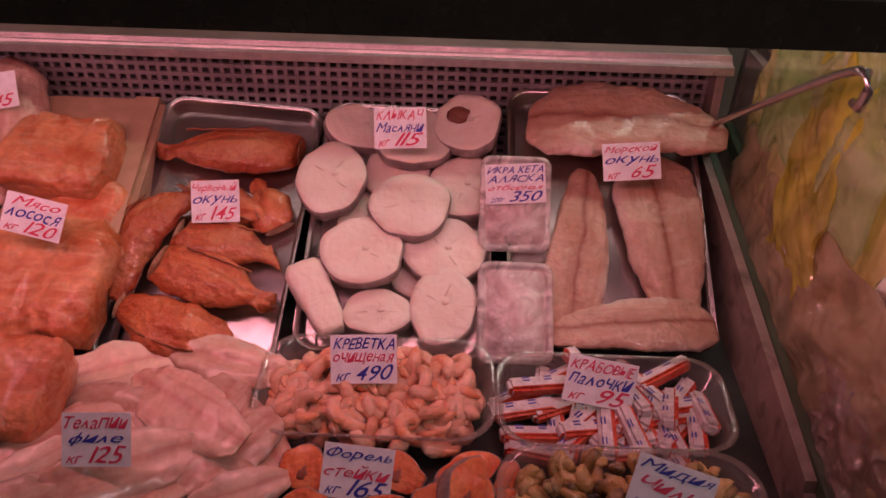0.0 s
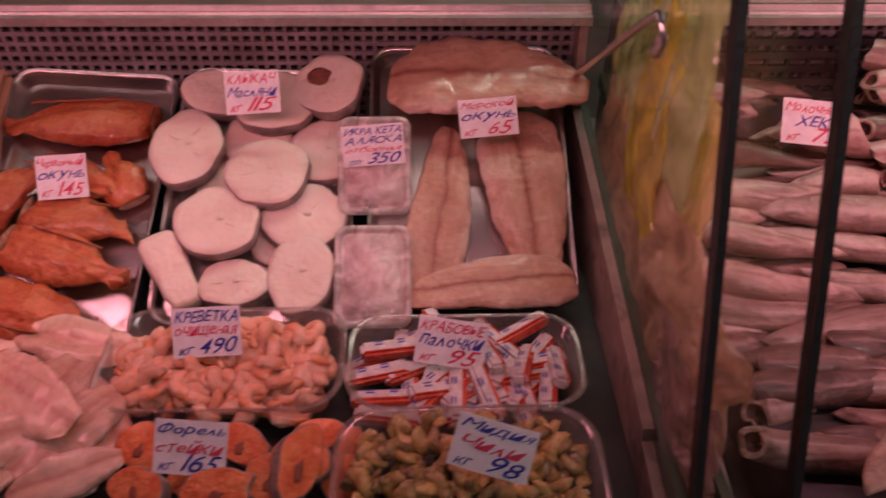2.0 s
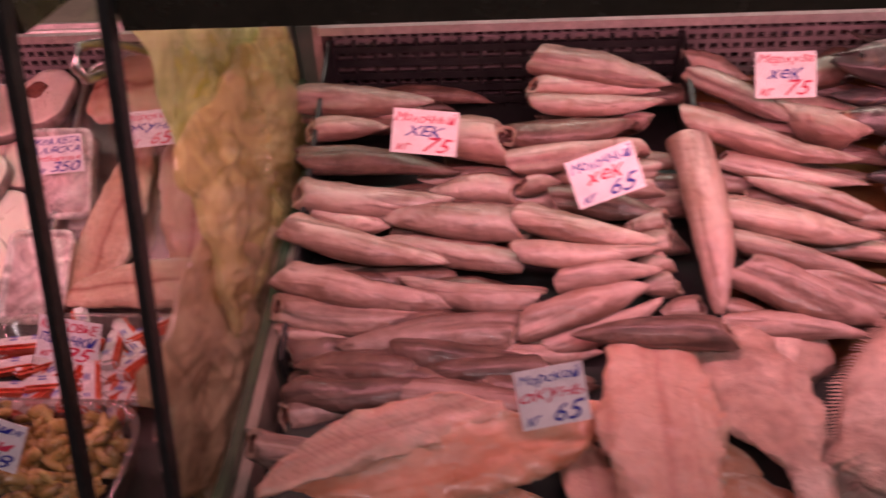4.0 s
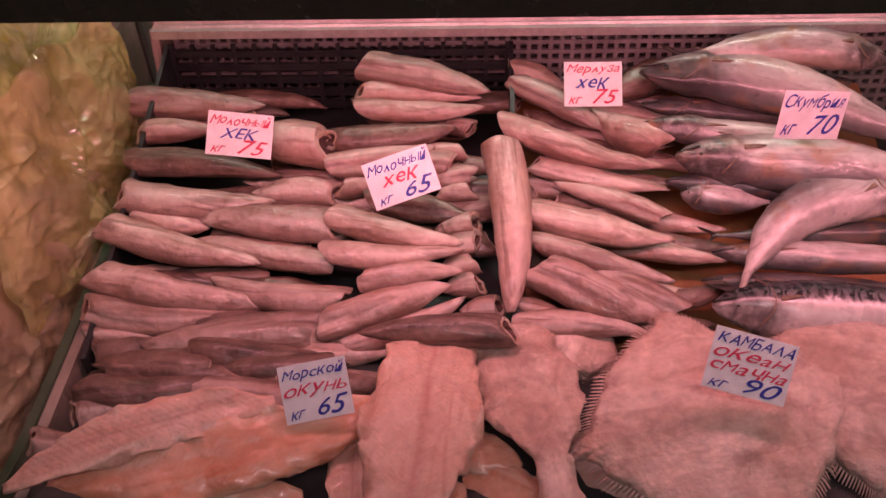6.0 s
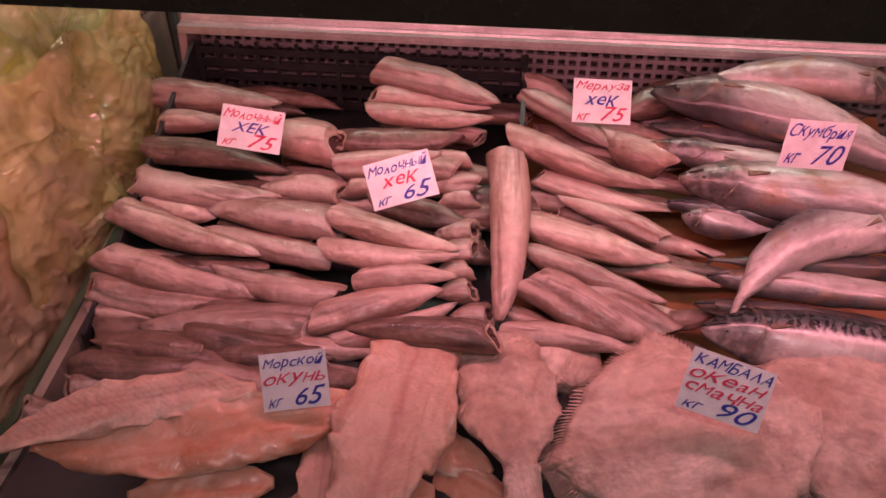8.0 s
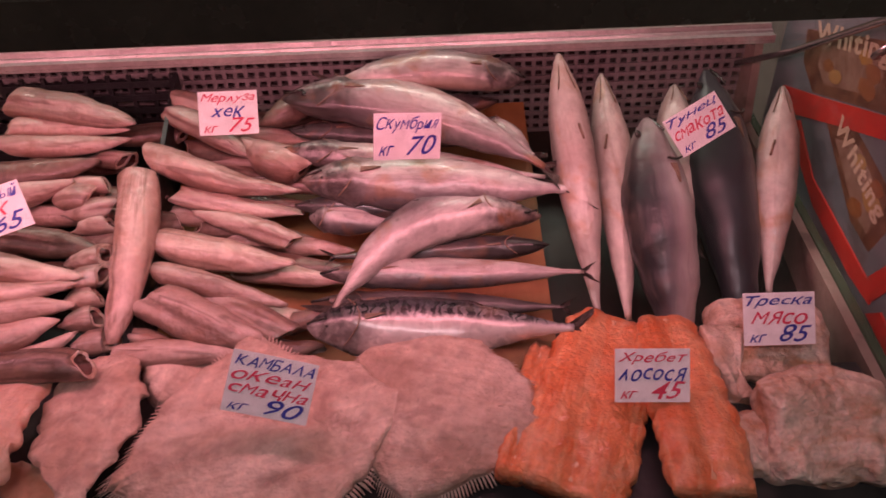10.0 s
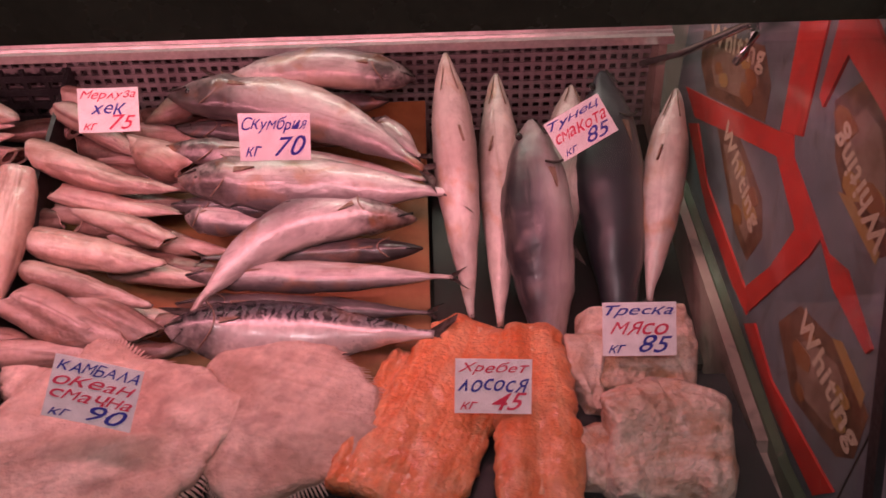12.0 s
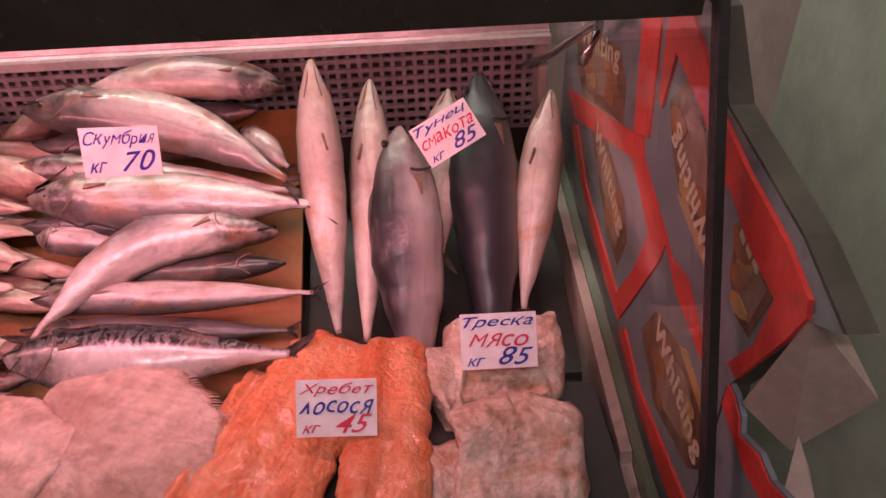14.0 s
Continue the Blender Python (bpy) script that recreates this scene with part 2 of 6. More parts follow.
FLOORM = mat("grey_floor_tile", (0.25, 0.24, 0.22), (0.33, 0.31, 0.29), 0.5, 4, 0.1)
CEILM = mat("white_ceiling", (0.6, 0.6, 0.57), (0.68, 0.68, 0.65), 0.8, 4, 0.1)
GLASS = clear_mat("case_glass", (0.97, 0.99, 0.975), 0.018, 0.02)
GLASS_EDGE = mat("green_glass_edge", (0.05, 0.085, 0.05), (0.08, 0.12, 0.07), 0.25, 20)
BLACKCRATE = mat("black_crate_plastic", (0.015, 0.015, 0.017), (0.03, 0.03, 0.032), 0.4, 30, 0.1)
CARDB = mat("brown_cardboard", (0.42, 0.25, 0.12), (0.55, 0.34, 0.17), 0.75, 14, 0.2, 80)
WOODM = mat("orange_wood_board", (0.28, 0.11, 0.04), (0.42, 0.19, 0.07), 0.55, 10, 0.2, 70)


# ---- mesh helpers ----
def mesh_of(name, verts, faces, material, smooth=True):
    me = bpy.data.meshes.new(name)
    me.from_pydata([tuple(v) for v in verts], [], faces)
    me.materials.append(material)
    if smooth:
        me.polygons.foreach_set("use_smooth", [True] * len(me.polygons))
    me.update()
    return me


def part(name, me, parent=None, m=None, label=""):
    ob = new(name, me)
    if m is not None:
        ob.matrix_world = m
    if parent is not None:
        ob.parent = parent
    return tagged(ob, label) if label else ob


def thing(name, label, category, m=None, me=None, group="", kind=""):
    ob = new(name, me)
    if m is not None:
        ob.matrix_world = m
    return tagged(ob, label, category, group, kind)


def box_mesh(name, lo, hi, material, bevel=0.0):
    bm = bmesh.new()
    bmesh.ops.create_cube(bm, size=1)
    for v in bm.verts:
        v.co = Vector([lo[k] + (v.co[k] + 0.5) * (hi[k] - lo[k]) for k in range(3)])
    if bevel:
        bmesh.ops.bevel(bm, geom=bm.edges[:], offset=bevel, segments=2, affect="EDGES")
    me = bpy.data.meshes.new(name)
    bm.to_mesh(me)
    bm.free()
    me.materials.append(material)
    return me


def slab_mesh(name, profile, x0, x1, material):
    """A closed (y, z) outline drawn out along x."""
    k = len(profile)
    verts = [(x0, y, z) for y, z in profile] + [(x1, y, z) for y, z in profile]
    faces = [(i, (i + 1) % k, k + (i + 1) % k, k + i) for i in range(k)] + [tuple(range(k))[::-1], tuple(range(k, 2 * k))]
    me = mesh_of(name, verts, faces, material, False)
    bm = bmesh.new()
    bm.from_mesh(me)
    bmesh.ops.recalc_face_normals(bm, faces=bm.faces[:])
    bm.to_mesh(me)
    bm.free()
    return me


def tube_mesh(name, pts, radius, material, seg=10):
    verts, faces = [], []
    pts = [Vector(p) for p in pts]
    for i, p in enumerate(pts):
        d = (pts[min(i + 1, len(pts) - 1)] - pts[max(i - 1, 0)]).normalized()
        a = d.cross(Vector((0.3, 0.5, 0.8))).normalized()
        b = d.cross(a)
        verts += [p + radius * (math.cos(2 * math.pi * j / seg) * a + math.sin(2 * math.pi * j / seg) * b) for j in range(seg)]
    for i in range(len(pts) - 1):
        faces += [(i * seg + j, i * seg + (j + 1) % seg, (i + 1) * seg + (j + 1) % seg, (i + 1) * seg + j) for j in range(seg)]
    faces += [tuple(range(seg))[::-1], tuple(range((len(pts) - 1) * seg, len(pts) * seg))]
    return mesh_of(name, verts, faces, material)


def lerp_table(table, s):
    for (s0, *a), (s1, *b) in zip(table, table[1:]):
        if s <= s1:
            f = (s - s0) / (s1 - s0)
            return [x + (y - x) * f for x, y in zip(a, b)]
    return list(table[-1][1:])


def loft_mesh(name, table, length, w, h, material, bend=0.0, arch=0.0, rough=0.0, seed=0, rings=20, seg=14, power=1.0, twist=0.0, curl=0.0, groove=0.0, nscale=35.0, crease=0.0, slit=None, ruffle=0.0, hollow=False, ragged_end=0.0):
    """A body along x, length long: table rows of (s, half-width share, half-height share); bend sideways, arch upwards, rough: noise in metres."""
    verts, faces = [], []
    shift = Vector((seed * 7.31, seed * 3.17, seed * 5.77))
    for i in range(rings + 1):
        s = i / rings
        a, b = lerp_table(table, s)[:2]
        yo, zo = bend * length * 4 * s * (1 - s), arch * length * 4 * s * (1 - s)
        zo += curl * (s - 0.5) ** 2 * length
        tw = twist * (s - 0.5)
        for j in range(seg):
            t = 2 * math.pi * j / seg
            c, d = math.cos(t), math.sin(t)
            cy, cz = math.copysign(abs(c) ** power, c) * a * w / 2, math.copysign(abs(d) ** power, d) * b * h / 2
            if crease:
                k = 1 - crease * abs(noise.noise(Vector((c * 2.6, d * 2.6, s * 1.4)) + shift)) * 2
                cy, cz = cy * k, cz * k
            if groove and d > 0:
                cz -= groove * b * h * math.exp(-(cy / (0.12 * w)) ** 2)
            if slit:
                # a belly slit: (angle, depth share, where it ends)
                near = math.cos(t - slit[0])
                if near > 0 and s < slit[2]:
                    k = 1 - slit[1] * (1 - s / slit[2]) * max(0.0, 1 - (1 - near) * (slit[3] if len(slit) > 3 else 9))
                    cy, cz = cy * k, cz * k
            if ruffle:
                cz += ruffle * abs(c) ** 4 * noise.noise(Vector((s * length * 55, c * 1.5, 0)) + shift)
                cy *= 1 + 0.06 * abs(c) * noise.noise(Vector((s * length * 120, c, 4)) + shift)
            v = Vector(((s - 0.5) * length, yo + cy * math.cos(tw) - cz * math.sin(tw), zo + cy * math.sin(tw) + cz * math.cos(tw)))
            if rough:
                q = noise.noise_vector(v * nscale + shift) * rough
                q2 = noise.noise_vector(v * nscale * 3.1 + shift) * rough * 0.4
                v += Vector((q.x + q2.x, q.y + q2.y, q.z + q2.z))
            if ragged_end:
                # both cut ends run out unevenly
                far = max(0.0, 1 - s * 7) - 0.6 * max(0.0, 1 - (1 - s) * 7)
                v.x += ragged_end * far * (0.8 * math.cos(t - seed * 2.3) + 0.5 * noise.noise(Vector((c * 0.9, d * 0.9, 9)) + shift))
            verts.append(v)
    for i in range(rings):
        faces += [(i * seg + j, i * seg + (j + 1) % seg, (i + 1) * seg + (j + 1) % seg, (i + 1) * seg + j) for j in range(seg)]
    faces += ([] if hollow else [tuple(range(seg))[::-1]]) + [tuple(range(rings * seg, (rings + 1) * seg))]
    return mesh_of(name, verts, faces, material)


def open_end(ob, me, seg, deep, rim, inside, share=0.68):
    """The cut end of a hollow body: a rim of flesh on its first ring and a cavity behind it."""
    ring = [me.vertices[j].co.copy() for j in range(seg)]
    mid = sum(ring, Vector()) / seg
    def inner(f, dx):
        return [mid + (v - mid) * f + Vector((dx, 0, 0)) for v in ring]
    around = lambda o: [(o + j, o + (j + 1) % seg, o + seg + (j + 1) % seg, o + seg + j)[::-1] for j in range(seg)]
    face = part("cut_face", mesh_of("cut_face", ring + inner(0.93, -0.0012) + inner(share, 0.001), around(0) + around(seg), rim), ob)
    part("belly_cavity", mesh_of("belly_cavity", inner(share, 0.001) + inner(share * 0.8, deep), around(0) + [tuple(range(seg, 2 * seg))[::-1]], inside), face)


def frame_of(p, q, up=(0, -0.42, 0.907)):
    """The pose at the middle of p-q with x along it and z near up, and the length."""
    p, q, up = Vector(p), Vector(q), Vector(up)
    u = (q - p).normalized()
    v = up.cross(u).normalized()
    n = u.cross(v)
    m = Matrix((u, v, n)).transposed().to_4x4()
    m.translation = (p + q) / 2
    return m, (q - p).length


def sheet_mesh(name, outline, thick, material, dome=0.0, rough=0.0, seed=0, rings=7, nscale=30.0, cup=0.0, k=44):
    """A flat piece with the closed outline r(angle) -> (x, y): rings inward, a rounded rim, a domed top."""
    verts, faces = [], []
    shift = Vector((seed * 3.1, seed * 1.7, seed * 9.2))
    edge = [outline(2 * math.pi * j / k) for j in range(k)]
    levels = [(0.97, -0.5), (1.0, -0.15), (1.0, 0.2), (0.97, 0.45)] + [(1 - (i / rings) ** 0.9, 0.5 + dome * (1 - (1 - i / rings) ** 2)) for i in range(1, rings)]
    for f, hgt in levels:
        for x, y in edge:
            v = Vector((x * f, y * f, hgt * thick + cup * (x * x + y * y) * f * f))
            if rough:
                q = noise.noise_vector(v * nscale + shift) * rough
                v += Vector((q.x * 0.6, q.y * 0.6, q.z))
            verts.append(v)
    for i in range(len(levels) - 1):
        faces += [(i * k + j, i * k + (j + 1) % k, (i + 1) * k + (j + 1) % k, (i + 1) * k + j) for j in range(k)]
    verts.append(Vector((0, 0, (0.5 + dome) * thick)))
    faces += [((len(levels) - 1) * k + j, (len(levels) - 1) * k + (j + 1) % k, len(verts) - 1) for j in range(k)]
    faces.append(tuple(range(k))[::-1])
    return mesh_of(name, verts, faces, material)


# ---- the room ----
def structure(name, lo, hi, material, label):
    return tagged(new(name, box_mesh(name, lo, hi, material)), label, kind="structure")


structure("floor", (-2.5, -3.2, -0.1), (4.6, 3.0, 0.0), FLOORM, "worn grey tiled market floor")
structure("ceiling", (-2.5, -3.2, 3.0), (4.6, 3.0, 3.1), CEILM, "plain white market ceiling")
structure("wall_back", (-2.5, 3.0, 0.0), (4.6, 3.1, 3.0), DARKWALL, "dim brown wall behind the fish counter")
structure("wall_front", (-2.5, -3.3, 0.0), (4.6, -3.2, 3.0), DARKWALL, "dim wall across the aisle")
structure("wall_left", (-2.6, -3.2, 0.0), (-2.5, 3.0, 3.0), DARKWALL, "dim wall at the end of the aisle")
structure("wall_right", (4.6, -3.2, 0.0), (4.7, 3.0, 3.0), DARKWALL, "dim wall at the far end")
structure("wall_pier", (3.1, -1.6, 0.0), (3.4, 0.796, 3.0), WALLGREEN, "pale green painted wall pier beside the case")
# pink light from the case side is put into the recess colour
structure("wall_recess", (3.16, 0.796, 0.0), (3.3, 3.0, 3.0), mat("pink_lit_plaster", (0.36, 0.27, 0.25), (0.42, 0.32, 0.3), 0.7, 5, 0.15, 40), "dull plaster recess behind the pier, pink lamplight in its colour")

# ---- the two refrigerated display cases ----
def display_case(x0, x1, left_glass, bulge, rod):
    """bulge: how far the right-hand wall stands out past the front post; rod: the bent stay at the right-hand end."""
    xr = x1 + bulge
    case = thing("display_case", "refrigerated glass-fronted fish display case with dark top board", "display case", pose(x0, 0.33, 0))
    def add(name, me, parent=case, label=""):
        ob = part(name, me, None, None, label)
        ob.parent = parent
        ob.matrix_parent_inverse = case.matrix_world.inverted() if parent is case else Matrix()
        return ob
    add("base_cabinet", slab_mesh("base_cabinet", [(0.36, 0.02), (1.06, 0.02), (1.06, 0.90), (0.36, 0.90)], x0 + 0.004, x1 - 0.004, DARK_STEEL), label="dull grey steel cabinet base")
    add("deck", slab_mesh("deck", [(0.30, 0.905), (1.06, 0.905), (1.06, 0.955), (0.30, 0.915)], x0 + 0.006, xr - 0.003, DECK), label="dark wet deck of the case")
    add("front_sill", slab_mesh("front_sill", [(0.235, 0.80), (0.297, 0.80), (0.297, 0.99), (0.262, 0.99), (0.235, 0.95)], x0, x1, DARK_STEEL), label="dull steel front sill")
    # perforated back grille: upright and level bars
    verts, faces = [], []
    def bar(ax, bx, az, bz, y0, y1):
        k = len(verts)
        verts.extend([(ax, y0, az), (bx, y0, az), (bx, y0, bz), (ax, y0, bz), (ax, y1, az), (bx, y1, az), (bx, y1, bz), (ax, y1, bz)])
        faces.extend([tuple(k + i for i in f) for f in ((0, 1, 2, 3), (7, 6, 5, 4), (0, 4, 5, 1), (1, 5, 6, 2), (2, 6, 7, 3), (3, 7, 4, 0))])
    z = 0.99
    while z < 1.222:
        bar(x0 + 0.02, xr - 0.006, z, z + 0.0058, 1.012, 1.018)
        z += 0.0145
    x = x0 + 0.02
    while x < xr - 0.006:
        bar(x, x + 0.0058, 0.985, 1.222, 1.0135, 1.0175)
        x += 0.0157
    add("grille", mesh_of("grille", verts, faces, GRILLE, False), label="grey plastic perforated back grille")
    add("air_duct", box_mesh("air_duct", (x0 + 0.01, 1.05, 0.96), (xr - 0.004, 1.06, 1.23), DUCT))
    add("rail", slab_mesh("rail", [(0.945, 1.218), (0.972, 1.22), (0.972, 1.236), (0.9695, 1.2385), (0.965, 1.2385), (0.9635, 1.232), (0.9575, 1.232), (0.956, 1.229), (0.945, 1.229)], x0 + 0.02, xr - 0.004, ALU), label="ribbed aluminium back rail")
    add("back_sill", slab_mesh("back_sill", [(0.9735, 1.222), (1.16, 1.245), (1.16, 1.262), (0.9735, 1.237)], x0 + 0.012, xr - 0.004, SILL), label="brown work sill behind the rail")
    add("back_wall", box_mesh("back_wall", (x0 + 0.005, 1.075, 0.02), (xr - 0.003, 1.09, 1.228), DARK_STEEL))
    # sides
    for x, s, px in ((x0, 1, x0), (xr, -1, x1)):
        cheek = add("cheek", slab_mesh("cheek", [(0.30, 0.88), (1.06, 0.88), (1.06, 1.215), (0.985, 1.215), (0.965, 1.087), (0.815, 1.057), (0.47, 0.985), (0.465, 0.972), (0.41, 0.96), (0.30, 0.95)], min(x, x + s * 0.012), max(x, x + s * 0.012), CHEEK), label="stained pale plastic side cheek")
        gx = x - s * 0.004
        add("side_glass", slab_mesh("side_glass", [(0.305, 0.985), (0.44, 0.985), (1.03, 1.10), (1.03, 1.41), (0.478, 1.41), (0.295, 1.01)], gx - 0.002, gx + 0.002, GLASS), label="clear glass side panel").visible_shadow = False
        add("glass_bead", slab_mesh("glass_bead", [(0.30, 0.96), (0.45, 0.962), (1.05, 1.085), (1.05, 1.105), (0.44, 0.984), (0.30, 0.984)], x - s * 0.011, x - s * 0.0005, GLASS_EDGE), label="dark green lower bead of the glass")
        add("front_post", slab_mesh("front_post", [(0.268, 0.955), (0.280, 0.950), (0.510, 1.474), (0.498, 1.479)], px - 0.0025 if s > 0 else px + 0.001, px + 0.0045 if s > 0 else px + 0.008, BLACK), label="black rubber front post")
    add("stay_rod", tube_mesh("stay_rod", rod, 0.0045, STEEL), label="bent steel stay rod")
    add("front_glass", slab_mesh("front_glass", [(0.283, 0.985), (0.287, 0.983), (0.479, 1.404), (0.475, 1.406)], x0 + 0.01, x1 - 0.01, GLASS), label="clear leaning front glass").visible_shadow = False
    top = add("top_board", slab_mesh("top_board", [(0.502, 1.4095), (0.86, 1.4095), (0.86, 1.453), (0.508, 1.453), (0.500, 1.445)], x0 - 0.002, x1 + 0.002, TOPBOARD), label="dark glossy top board")
    lamp = add("lamp_tube", tube_mesh("lamp_tube", [(x0 + 0.06, 0.80, 1.392), (x1 - 0.06, 0.80, 1.392)], 0.012, TUBE), label="pink fluorescent tube under the board")
    if left_glass:
        add("inner_rail", slab_mesh("inner_rail", [(0.9745, 1.2385), (0.998, 1.2415), (0.998, 1.25), (0.992, 1.2525), (0.9885, 1.2525), (0.987, 1.247), (0.9745, 1.2445)], x0 + 0.02, 2.165, ALU), label="second aluminium strip on the sill")
        add("wooden_batten", slab_mesh("wooden_batten", [(0.9995, 1.2416), (1.03, 1.2454), (1.03, 1.262), (0.9995, 1.259)], 1.887, 2.171, WOODM), label="orange-brown wooden batten on the sill")
        add("pale_batten", slab_mesh("pale_batten", [(0.9995, 1.2416), (1.03, 1.2454), (1.03, 1.262), (0.9995, 1.259)], x0 + 0.02, 1.885, mat("pale_batten_paint", (0.5, 0.42, 0.38), (0.6, 0.52, 0.47), 0.55, 9, 0.2, 60)), label="pale worn batten on the sill")
    return case


TUBE = bpy.data.materials.new("pink_lamp_tube")
TUBE.use_nodes = True
TUBE.node_tree.nodes["Principled BSDF"].inputs["Emission Color"].default_value = (1.0, 0.6, 0.6, 1)
TUBE.node_tree.nodes["Principled BSDF"].inputs["Emission Strength"].default_value = 4.0
display_case(-0.15, 1.43, False, 0.027, [(1.436, 0.94, 1.148), (1.432, 0.90, 1.172), (1.43, 0.80, 1.236), (1.428, 0.66, 1.327), (1.427, 0.63, 1.345), (1.424, 0.60, 1.36), (1.42, 0.578, 1.366), (1.418, 0.565, 1.355), (1.42, 0.572, 1.338), (1.424, 0.59, 1.335)])
display_case(1.51, 2.862, True, 0.0, [(2.832, 0.99, 1.172), (2.842, 0.86, 1.24), (2.85, 0.72, 1.325), (2.85, 0.70, 1.335), (2.842, 0.675, 1.333), (2.834, 0.67, 1.316), (2.834, 0.685, 1.302)])

# ---- fish ----
P = lambda r, g, b, a=1.0: (r, g, b, a)
# contact shade along both edges is in the ramp, with a pale highlight band
HAKE = mat("hake_skin_edge_shade", (0.35, 0.215, 0.185), (0.57, 0.41, 0.37), 0.38, 11, 0.3, 130, sss=0.12, axis="Y", vary=0.2, coat=0.3, fine=0.2, streak=(0.17, 0.085, 0.065, 0.62), stain=(0.26, 0.125, 0.085, 0.55),
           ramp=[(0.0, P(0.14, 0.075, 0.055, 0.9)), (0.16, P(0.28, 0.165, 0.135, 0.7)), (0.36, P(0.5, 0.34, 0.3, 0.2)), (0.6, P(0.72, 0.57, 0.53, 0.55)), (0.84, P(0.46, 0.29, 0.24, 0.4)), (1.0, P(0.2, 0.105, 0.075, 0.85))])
# dark copy of the hake skin; puts gap shade on buried fish too
HAKE_DARK = mat("hake_dark_shaded_skin", (0.1, 0.055, 0.042), (0.26, 0.155, 0.13), 0.34, 26, 0.3, 110, sss=0.1, coat=0.3, vary=0.2, fine=0.12, streak=(0.04, 0.02, 0.017, 0.6))
HAKE_CUT = mat("hake_flesh", (0.7, 0.53, 0.46), (0.5, 0.28, 0.21), 0.4, 60, 0.5, 200, sss=0.2)
CAVITY = mat("dark_cavity", (0.07, 0.02, 0.016), (0.15, 0.05, 0.035), 0.4, 60, 0.3)
SILVER = mat("mackerel_skin", (0.42, 0.345, 0.34), (0.76, 0.66, 0.65), 0.32, 13, 0.16, 120, metal=0.12, axis="Y", vary=0.1, coat=0.3, head=(0.05, 0.038, 0.036, 0.95), fine=0.22, stain=(0.36, 0.15, 0.06, 0.65), streak=(0.2, 0.15, 0.145, 0.45),
             ramp=[(0.0, P(0.05, 0.045, 0.05, 0.97)), (0.18, P(0.14, 0.12, 0.125, 0.9)), (0.32, P(0.32, 0.265, 0.27, 0.7)), (0.48, P(0.62, 0.53, 0.53, 0.5)), (0.78, P(0.66, 0.55, 0.51, 0.3)), (1.0, P(0.34, 0.2, 0.13, 0.8))])
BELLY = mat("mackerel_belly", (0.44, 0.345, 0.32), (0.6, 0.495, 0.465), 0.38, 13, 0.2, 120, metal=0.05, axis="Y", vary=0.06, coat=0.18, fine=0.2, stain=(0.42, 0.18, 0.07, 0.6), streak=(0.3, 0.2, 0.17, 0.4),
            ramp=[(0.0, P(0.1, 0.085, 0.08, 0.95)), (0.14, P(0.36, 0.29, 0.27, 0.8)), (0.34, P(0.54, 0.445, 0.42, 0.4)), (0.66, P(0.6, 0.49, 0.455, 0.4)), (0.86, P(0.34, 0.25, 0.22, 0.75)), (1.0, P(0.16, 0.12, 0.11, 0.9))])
STRIPED = mat("striped_mackerel_skin", (0.46, 0.4, 0.4), (0.7, 0.62, 0.61), 0.28, 22, 0.14, 60, metal=0.15, axis="Y", coat=0.4, head=(0.06, 0.05, 0.05, 0.8), fine=0.08, bars=(0.008, 0.009, 0.012, 0.9, 0.5, 0.6), stain=(0.5, 0.3, 0.24, 0.3),
              ramp=[(0.0, P(0.3, 0.2, 0.18, 0.6)), (0.2, P(0.62, 0.5, 0.48, 0.3)), (0.44, P(0.72, 0.64, 0.63, 0.3)), (0.56, P(0.24, 0.22, 0.24, 0.9)), (0.74, P(0.06, 0.058, 0.07, 1)), (1.0, P(0.02, 0.02, 0.025, 1))])
# dark all over, for the half-buried mackerel
DARK_MACKEREL = mat("dark_mackerel_skin", (0.03, 0.027, 0.03), (0.14, 0.115, 0.115), 0.34, 20, 0.2, 70, coat=0.25, fine=0.1, stain=(0.3, 0.12, 0.05, 0.4), head=(0.03, 0.025, 0.025, 0.8))
TUNA = mat("tuna_skin", (0.3, 0.245, 0.25), (0.42, 0.35, 0.345), 0.38, 12, 0.14, 110, metal=0.1, axis="Y", coat=0.1, fine=0.06, head=(0.14, 0.115, 0.11, 0.5), stain=(0.2, 0.14, 0.12, 0.4), streak=(0.2, 0.16, 0.16, 0.35),
           ramp=[(0.0, P(0.008, 0.009, 0.012, 1)), (0.2, P(0.016, 0.017, 0.022, 0.97)), (0.32, P(0.13, 0.11, 0.125, 0.9)), (0.5, P(0.46, 0.395, 0.4, 0.7)), (0.85, P(0.58, 0.49, 0.47, 0.7)), (1.0, P(0.3, 0.22, 0.2, 0.8))])
DARK_TUNA = mat("dark_tuna_skin", (0.022, 0.022, 0.03), (0.05, 0.046, 0.056), 0.42, 10, 0.06, 90, axis="Y", fine=0.12, coat=0.06,
                ramp=[(0.0, P(0.008, 0.008, 0.011, 0.95)), (0.45, P(0.035, 0.032, 0.042, 0.6)), (0.66, P(0.1, 0.084, 0.088, 0.85)), (0.84, P(0.3, 0.22, 0.185, 0.85)), (1.0, P(0.26, 0.17, 0.13, 0.9))])
FIN = mat("dark_fin", (0.03, 0.022, 0.02), (0.1, 0.07, 0.06), 0.4, 80, 0.5, 300)
SMALL_FIN = mat("pectoral_fin_skin", (0.16, 0.09, 0.06), (0.3, 0.19, 0.14), 0.4, 80, 0.3, 300)
EYE = mat("fish_eye", (0.02, 0.02, 0.02), (0.05, 0.045, 0.04), 0.12, 60)
